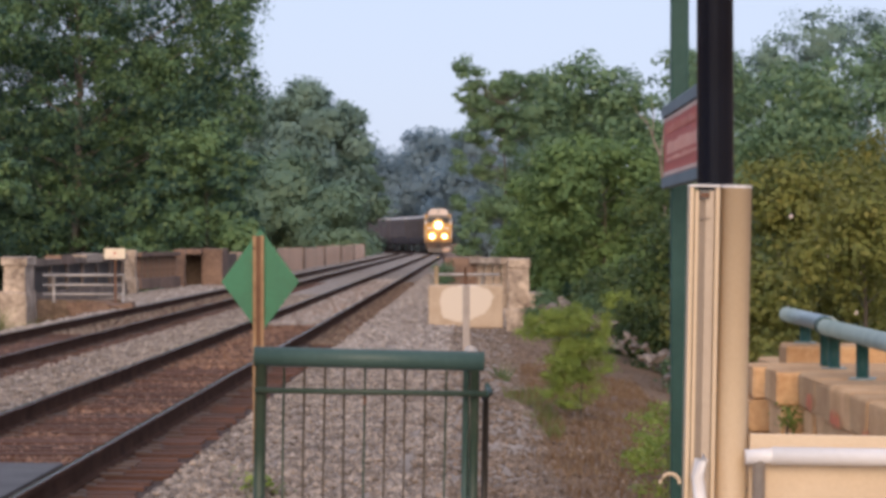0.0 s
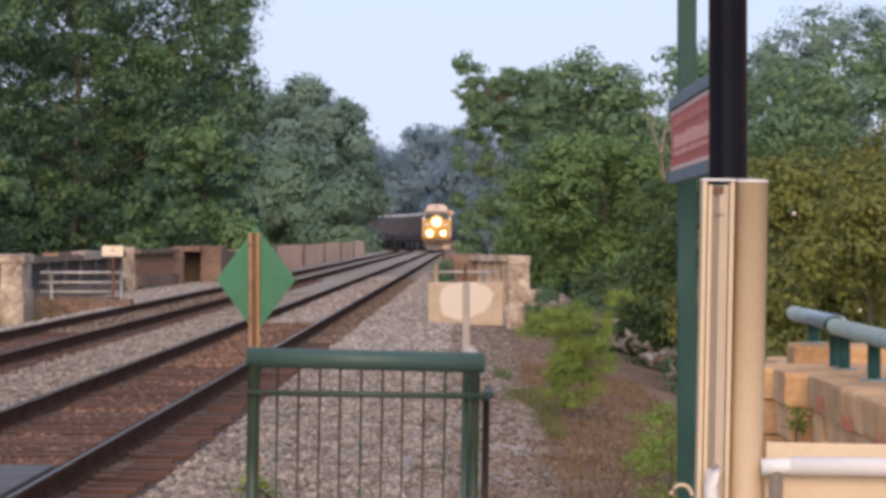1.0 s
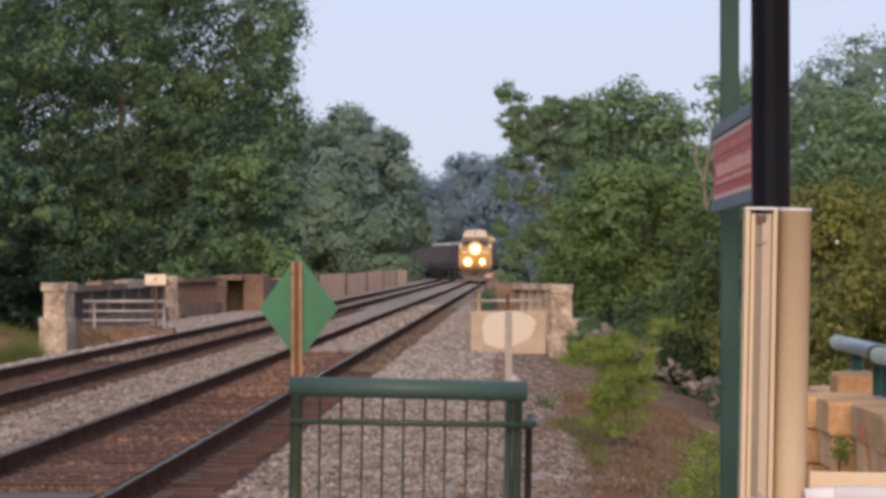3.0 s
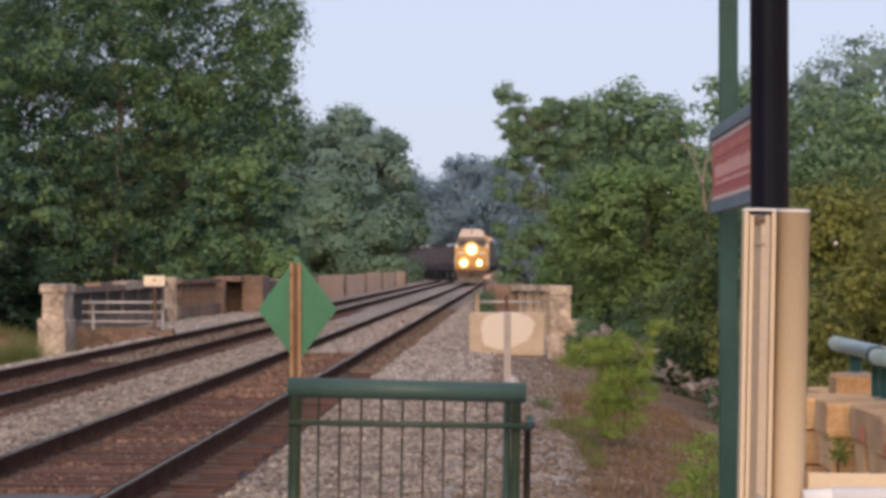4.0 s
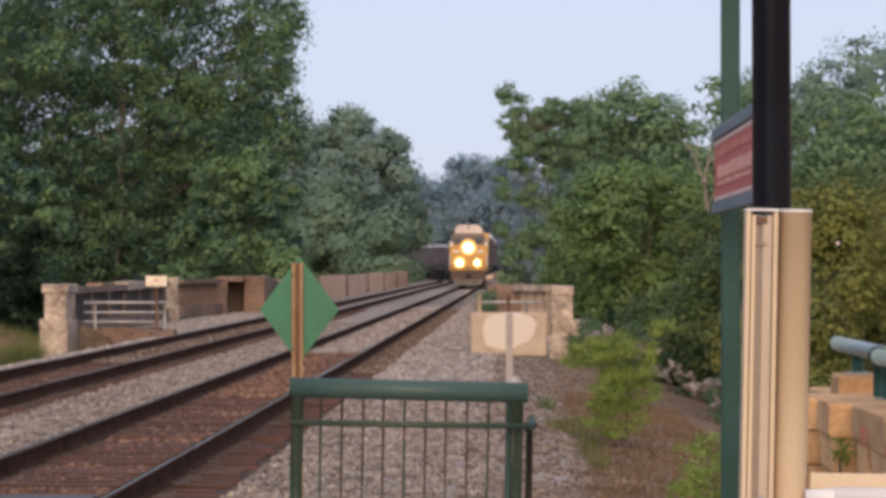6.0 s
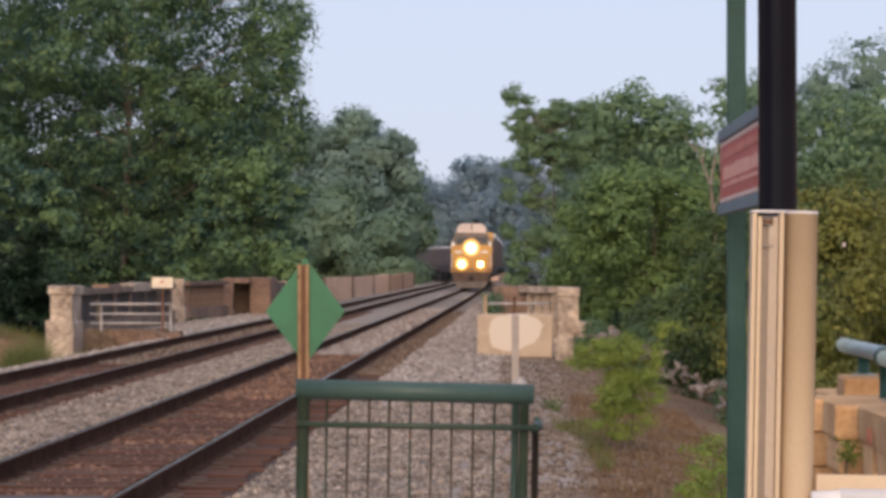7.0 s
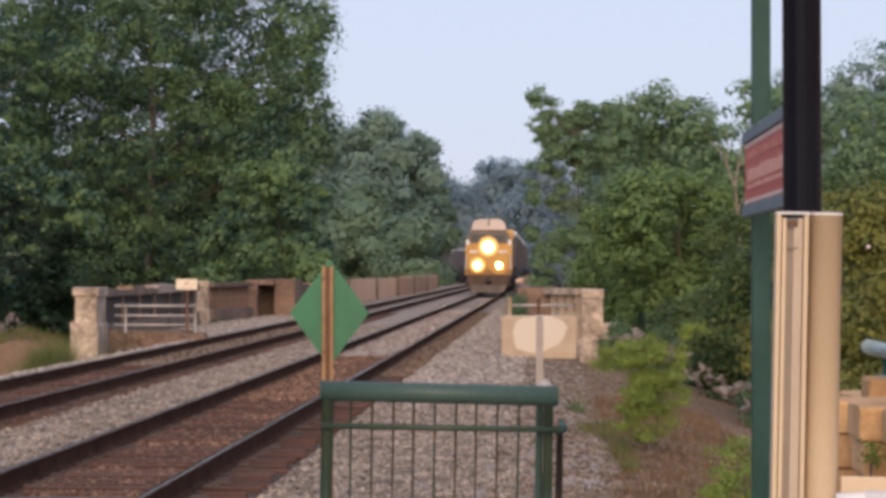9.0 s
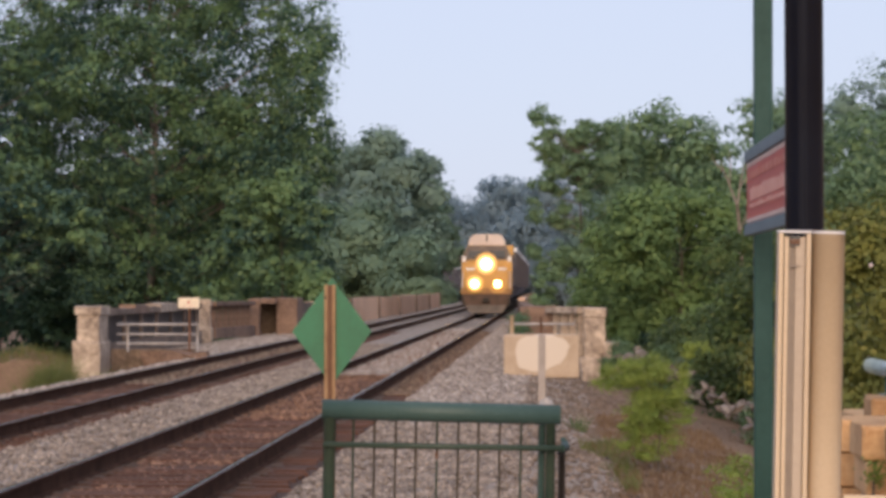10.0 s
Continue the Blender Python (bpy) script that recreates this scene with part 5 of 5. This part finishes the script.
tagged(wing, "sloping rubble wing wall that runs down from the bridge end", "wall", kind="structure")


for k, (x, y, h, w) in enumerate(((2.5, 64, 0.8, 0.45), (1.6, 69, 0.6, 0.35), (3.6, 52, 0.5, 0.4))):
    shrub("bush", "small green bush among the rubble rocks", x, y, hill(x, y) - 0.1, h + 0.5, w, 4000, 0.045, "leaf_mid", 170 + k, "bushes among the rocks", stem=0.015)


def grass(name, label, n, xr, yr, h, seed, material="leaf_grass", floor=hill):
    r = np.random.RandomState(seed)
    x, y = r.uniform(*xr, n), r.uniform(*yr, n)
    z = np.array([floor(a, b) for a, b in zip(x, y)])
    hh = h * r.uniform(0.4, 1.2, n)
    a = r.uniform(0, 6.28, n)
    w = 0.008 + 0.006 * r.uniform(0, 1, n)
    lean = r.normal(size=(n, 2)) * 0.35 * hh[:, None]
    B0 = np.stack([x - w * np.cos(a), y - w * np.sin(a), z - 0.02], 1)
    B1 = np.stack([x + w * np.cos(a), y + w * np.sin(a), z - 0.02], 1)
    T = np.stack([x + lean[:, 0], y + lean[:, 1], z + hh], 1)
    ob = new(name, array_mesh(name, np.stack([B0, B1, T], 1), 3, material))
    return tagged(ob, label, "grass", kind="stuff")


grass("grass", "tall dry green grass on the bank", 6500, (-12.6, -10.5), (58, 78), 0.5, 1, floor=lambda x, y: max(hill(x, y), bed_height(x - TRACK_NEAR, y) if x > -11.8 else -9.0))
grass("tall_grass", "soft clump of tall green grass beside the track", 2200, (-10.75, -10.15), (65, 67.5), 0.80, 41, floor=lambda x, y: max(hill(x, y), bed_height(x - TRACK_NEAR, y)) - 0.02)
grass("dead_grass", "dry straw-coloured grass thin on the bank", 9000, (-17, -10.2), (60, 84), 0.16, 42, "straw", floor=lambda x, y: max(hill(x, y), bed_height(x - TRACK_NEAR, y) if x > -11.8 else -9.0))
grass("grass", "short dry grass on the bank", 5000, (-18, -12.2), (78, 90), 0.3, 4)
grass("dead_grass", "short dead straw and litter on the dry bank", 11000, (0.45, 2.7), (24, 52), 0.085, 31, "straw")
grass("grass", "dull green weeds thinning out at the edge of the stones", 1100, (0.42, 1.0), (33, 43), 0.13, 32)
grass("grass", "tuft of green grass beside the stones", 110, (0.36, 0.44), (44, 45), 0.33, 3, "leaf_shrub")

# pale blossoms on the shrubs
rbm = bmesh.new()
for k in range(16):
    x, y = rr.uniform(3.6, 8.0), rr.uniform(48.5, 55)
    z = rr.uniform(-0.2, 2.3)
    bmesh.ops.create_icosphere(rbm, subdivisions=1, radius=rr.uniform(0.02, 0.045), matrix=pose(x, y, z))
M_bl = part("blossoms", rbm, "blossom")
tagged(M_bl, "small pale pink blossoms on the shrubs", "blossom", kind="stuff")


# ---- train ----
def wheelset(parent, y, half=0.75, r=0.5):
    for sx in (-1, 1):
        part("wheel", tube([(sx * half - 0.06, y, r), (sx * half + 0.06, y, r)], r, 20), "loco_dark", parent)


def disc(x, y, z, r, depth=0.05):
    return tube([(x, y, z), (x, y - depth, z)], [r, r], 20)


LENSES = []


def dome(r, depth, rings=6, sides=20):
    """A lens bulging to -y, its rim at the origin."""
    f = [k / rings for k in range(rings)] + [0.985]
    return tube([(0, -depth * v, 0) for v in f], [r * math.sqrt(1 - v) for v in f], sides)


def locomotive():
    """Wide-nosed diesel; its front coupler is at the origin and its body runs to +y."""
    t = thing("locomotive", "yellow and dark blue freight locomotive with headlight and ditch lights lit", "locomotive")
    part("underframe", box(-1.45, 1.45, 0.9, 21.8, 1.0, 1.45, 0.04), "loco_dark", t)
    part("pilot", prism([(-1.4, 1.25), (1.4, 1.25), (1.2, 0.45), (-1.2, 0.45)], 0.45, 0.75), "pilot_brown", t)
    part("plough", prism([(-1.2, 0.6), (1.2, 0.6), (1.0, 0.12), (-1.0, 0.12)], 0.25, 0.44), "plough", t)
    part("coupler", box(-0.17, 0.17, 0.0, 0.5, 0.75, 1.05, 0.04), "loco_dark", t)
    part("front_sill", box(-1.5, 1.5, 0.6, 1.0, 1.26, 1.62, 0.03), "grimy_yellow", t, "grimy yellow front sill")
    part("nose", prism([(-1.28, 1.62), (1.28, 1.62), (1.28, 2.55), (1.05, 2.92), (-1.05, 2.92), (-1.28, 2.55)], 0.9, 2.6), "yellow", t)
    part("nose_band", prism([(-1.0, 2.923), (1.0, 2.923), (0.85, 3.2), (-0.85, 3.2)], 1.6, 2.6), "yellow", t)
    part("cab", prism([(-1.50, 1.46), (1.50, 1.46), (1.50, 3.45), (1.16, 4.18), (-1.16, 4.18), (-1.50, 3.45)], 2.61, 5.2), "yellow", t)
    part("cab_brow", prism([(-1.49, 3.30), (1.49, 3.30), (1.47, 3.50), (1.15, 4.17), (-1.15, 4.17), (-1.47, 3.50)], 2.54, 2.607), "brow_grey", t)
    for sx in (-1, 1):
        # pale plate added for the white patch at the cab window
        part("corner_post", box(sx * 1.36 - 0.11, sx * 1.36 + 0.11, 2.49, 2.538, 3.20, 3.52, 0.01), "car_rim", t)
        part("step", box(sx * 1.28 - 0.16, sx * 1.28 + 0.16, 0.5, 0.9, 0.55, 1.24, 0.03), "loco_dark", t)
        part("windshield", box(sx * 0.66 - 0.46, sx * 0.66 + 0.46, 2.50, 2.536, 3.44, 3.86, 0.01), "glass", t)
        part("number_board", box(sx * 0.95 - 0.26, sx * 0.95 + 0.26, 0.86, 0.896, 2.68, 2.82, 0.01), "car_rim", t)
        part("handrail", tube([(sx * 1.42, 0.7, 1.6), (sx * 1.42, 0.7, 2.6)], 0.03, 8), "car_rim", t)
        part("side_mirror", box(sx * 1.60 - 0.07, sx * 1.60 + 0.07, 3.1, 3.16, 3.2, 3.6, 0.02), "glass", t)
        # oversized dome sinks into this plate, so the light seems to dim
        d = part("ditch_light", disc(sx * 0.68, 0.91, 1.86, 0.57, 0.35), "yellow", t)
        lens = part("lens", dome(0.56, 0.5), "ditch", d, "glowing ditch light dome with its bloom, sliding to imitate flashing")
        lens.matrix_basis = pose(sx * 0.68, 0.77, 1.86)
        LENSES.append((sx, lens))
    part("cab_roof", prism([(-1.12, 4.185), (1.12, 4.185), (1.04, 4.56), (0.92, 4.76), (0.66, 4.86), (-0.66, 4.86), (-0.92, 4.76), (-1.04, 4.56)], 2.7, 5.0), "loco_roof", t, "pale cab roof")
    part("roof_slot", box(-0.045, 0.045, 2.66, 2.698, 4.42, 4.80, 0.005), "loco_dark", t)
    part("horn", box(-0.05, 0.05, 3.2, 3.7, 4.862, 4.93, 0.02), "loco_dark", t)
    part("headlight_box", box(-0.5, 0.5, 0.885, 2.55, 2.93, 3.42, 0.06), "yellow", t)
    h = part("headlight", disc(0.0, 0.88, 3.05, 0.52, 0.12), "loco_dark", t)
    # disc larger than the real lens; its outer part paints the bloom
    part("lens", disc(0.0, 0.755, 3.05, 0.70, 0.03), "head", h, "glowing headlight, oversized to hold its bloom")
    part("hood", box(-0.95, 0.95, 5.25, 20.5, 1.46, 4.1, 0.08), "yellow", t)
    part("hood_top", box(-0.75, 0.75, 6.0, 19.8, 4.105, 4.5, 0.08), "loco_blue", t)
    part("radiator", box(-1.45, 1.45, 15.5, 20.0, 3.6, 4.35, 0.05), "yellow", t)
    part("walkway", box(-1.5, 1.5, 5.3, 21.6, 1.452, 1.5), "loco_dark", t)
    part("fuel_tank", box(-1.3, 1.3, 8.5, 13.5, 0.35, 0.99, 0.15), "loco_dark", t)
    for y in (3.0, 4.9, 6.8, 15.2, 17.1, 19.0):
        wheelset(t, y)
    for y in (4.9, 17.1):
        for sx in (-1, 1):
            part("truck_frame", box(sx * 1.05 - 0.1, sx * 1.05 + 0.1, y - 2.6, y + 2.6, 0.5, 0.95, 0.05), "loco_dark", t)
    return t


CAR_LEN = 16.2


def freight_car():
    """Ribbed open hopper car, its front end at the origin."""
    t = thing("hopper_car", "dark open hopper car, greyed for haze, with a pale top rim", "freight car", "freight cars")
    part("body", prism([(-1.52, 1.9), (-0.9, 1.0), (0.9, 1.0), (1.52, 1.9), (1.52, 4.015), (-1.52, 4.015)], 0.7, CAR_LEN - 0.7), "car_hazed_grey", t)
    part("rim", box(-1.60, 1.60, 0.62, CAR_LEN - 0.62, 4.02, 4.30, 0.03), "car_rim", t)
    part("load", box(-1.35, 1.35, 1.0, CAR_LEN - 1.0, 4.303, 4.40, 0.05), "car_dark", t)
    for k in range(10):
        y = 1.2 + (CAR_LEN - 2.4) * k / 9
        for sx in (-1, 1):
            part("rib", box(sx * 1.57 - 0.045, sx * 1.57 + 0.045, y - 0.06, y + 0.06, 1.7, 4.01), "car_hazed_grey", t)
    part("sill", box(-0.3, 0.3, 0.0, CAR_LEN, 0.8, 1.0), "car_dark", t)
    for y in (1.6, 3.3, CAR_LEN - 3.3, CAR_LEN - 1.6):
        wheelset(t, y, r=0.42)
    return t


loco = locomotive()
cars = [freight_car()]
for k in range(15):
    cars.append(copy_thing(cars[0], Matrix.Identity(4)))
for c in cars[6].children:      # one car with a dark rim
    if c.name.startswith("rim"):
        c.data = c.data.copy()
        c.data.materials[0] = M["car_dark"]
tagged(cars[6], "dark open hopper car, greyed for haze, with a dark rim")

# ---- ties and their plates, last ----
tie_me = None
plate_me = None
rt = random.Random(31)
rest = bmesh.new()
for owner, centre, y_from in ((near_track, TRACK_NEAR, 20.5), (far_track, TRACK_FAR, 26.0)):
    n_tie = 0
    y = y_from
    while y < 130:
        if n_tie < 222:
            if tie_me is None:
                ob = part("tie", box(-1.3, 1.3, -0.112, 0.112, -0.36, -0.185, 0.008), "tie", owner)
                tie_me = ob.data
                pl = part("tie_plate", box(-0.18, 0.18, -0.09, 0.09, -0.186, -0.171, 0.003), "plate", ob)
                plate_me = pl.data
            else:
                ob = new("tie", tie_me)
                ob.parent = owner
                pl = new("tie_plate", plate_me)
                pl.parent = ob
            pl.location.x = GAUGE
            p2 = new("tie_plate", plate_me)
            p2.parent = ob
            p2.location.x = -GAUGE
            ob.matrix_basis = pose(centre + rt.uniform(-0.07, 0.07), y, rt.uniform(-0.012, 0.008), rt.uniform(-1.5, 1.5), 0, rt.uniform(-0.8, 0.8))
        else:
            box(centre - 1.3, centre + 1.3, y - 0.112, y + 0.112, -0.36, -0.185, 0, rest)
        n_tie += 1
        y += 0.495
for centre, y_to in ((TRACK_NEAR, 16.6), (TRACK_FAR, 25.8)):
    for k in range(int((y_to + 20) / 0.495)):
        box(centre - 1.3, centre + 1.3, y_to - 0.495 * k - 0.112, y_to - 0.495 * k + 0.112, -0.36, -0.187, 0, rest)
far_ties = part("ties", rest, "tie")
tagged(far_ties, "weathered wooden ties under the rails beside the platform and farther off", "ties", kind="stuff")


# ---- what moves ----
START, SPEED, BRAKING = 342.0, 16.9, 0.15


def front(t):
    """Where the front coupler is at t."""
    return START - SPEED * t + BRAKING * t * t


def on_track(y):
    return TRACK_NEAR - bend(y)


def rigid(y_front, length):
    """Pose of a vehicle whose front is at y_front on the near track."""
    y_back = y_front + length
    dx, dy = on_track(y_back) - on_track(y_front), length
    return pose(on_track(y_front), y_front, 0, 0, 0, math.degrees(math.atan2(-dx, dy)))


def motions():
    times = [0.5 * k for k in range(21)]
    for sx, lens in LENSES:      # the domes slide out by turns, once a second, to imitate flashing
        walk(lens, [(0.1 * k, pose(sx * 0.68, 0.77 + 0.22 * sx * math.cos(2 * math.pi * 0.1 * k / 1.005), 1.86)) for k in range(101)])
    walk(loco, [(t, rigid(front(t), 22.0)) for t in times])
    for k, c in enumerate(cars):
        walk(c, [(t, rigid(front(t) + 22.3 + k * (CAR_LEN + 0.1), CAR_LEN)) for t in times])


motions()
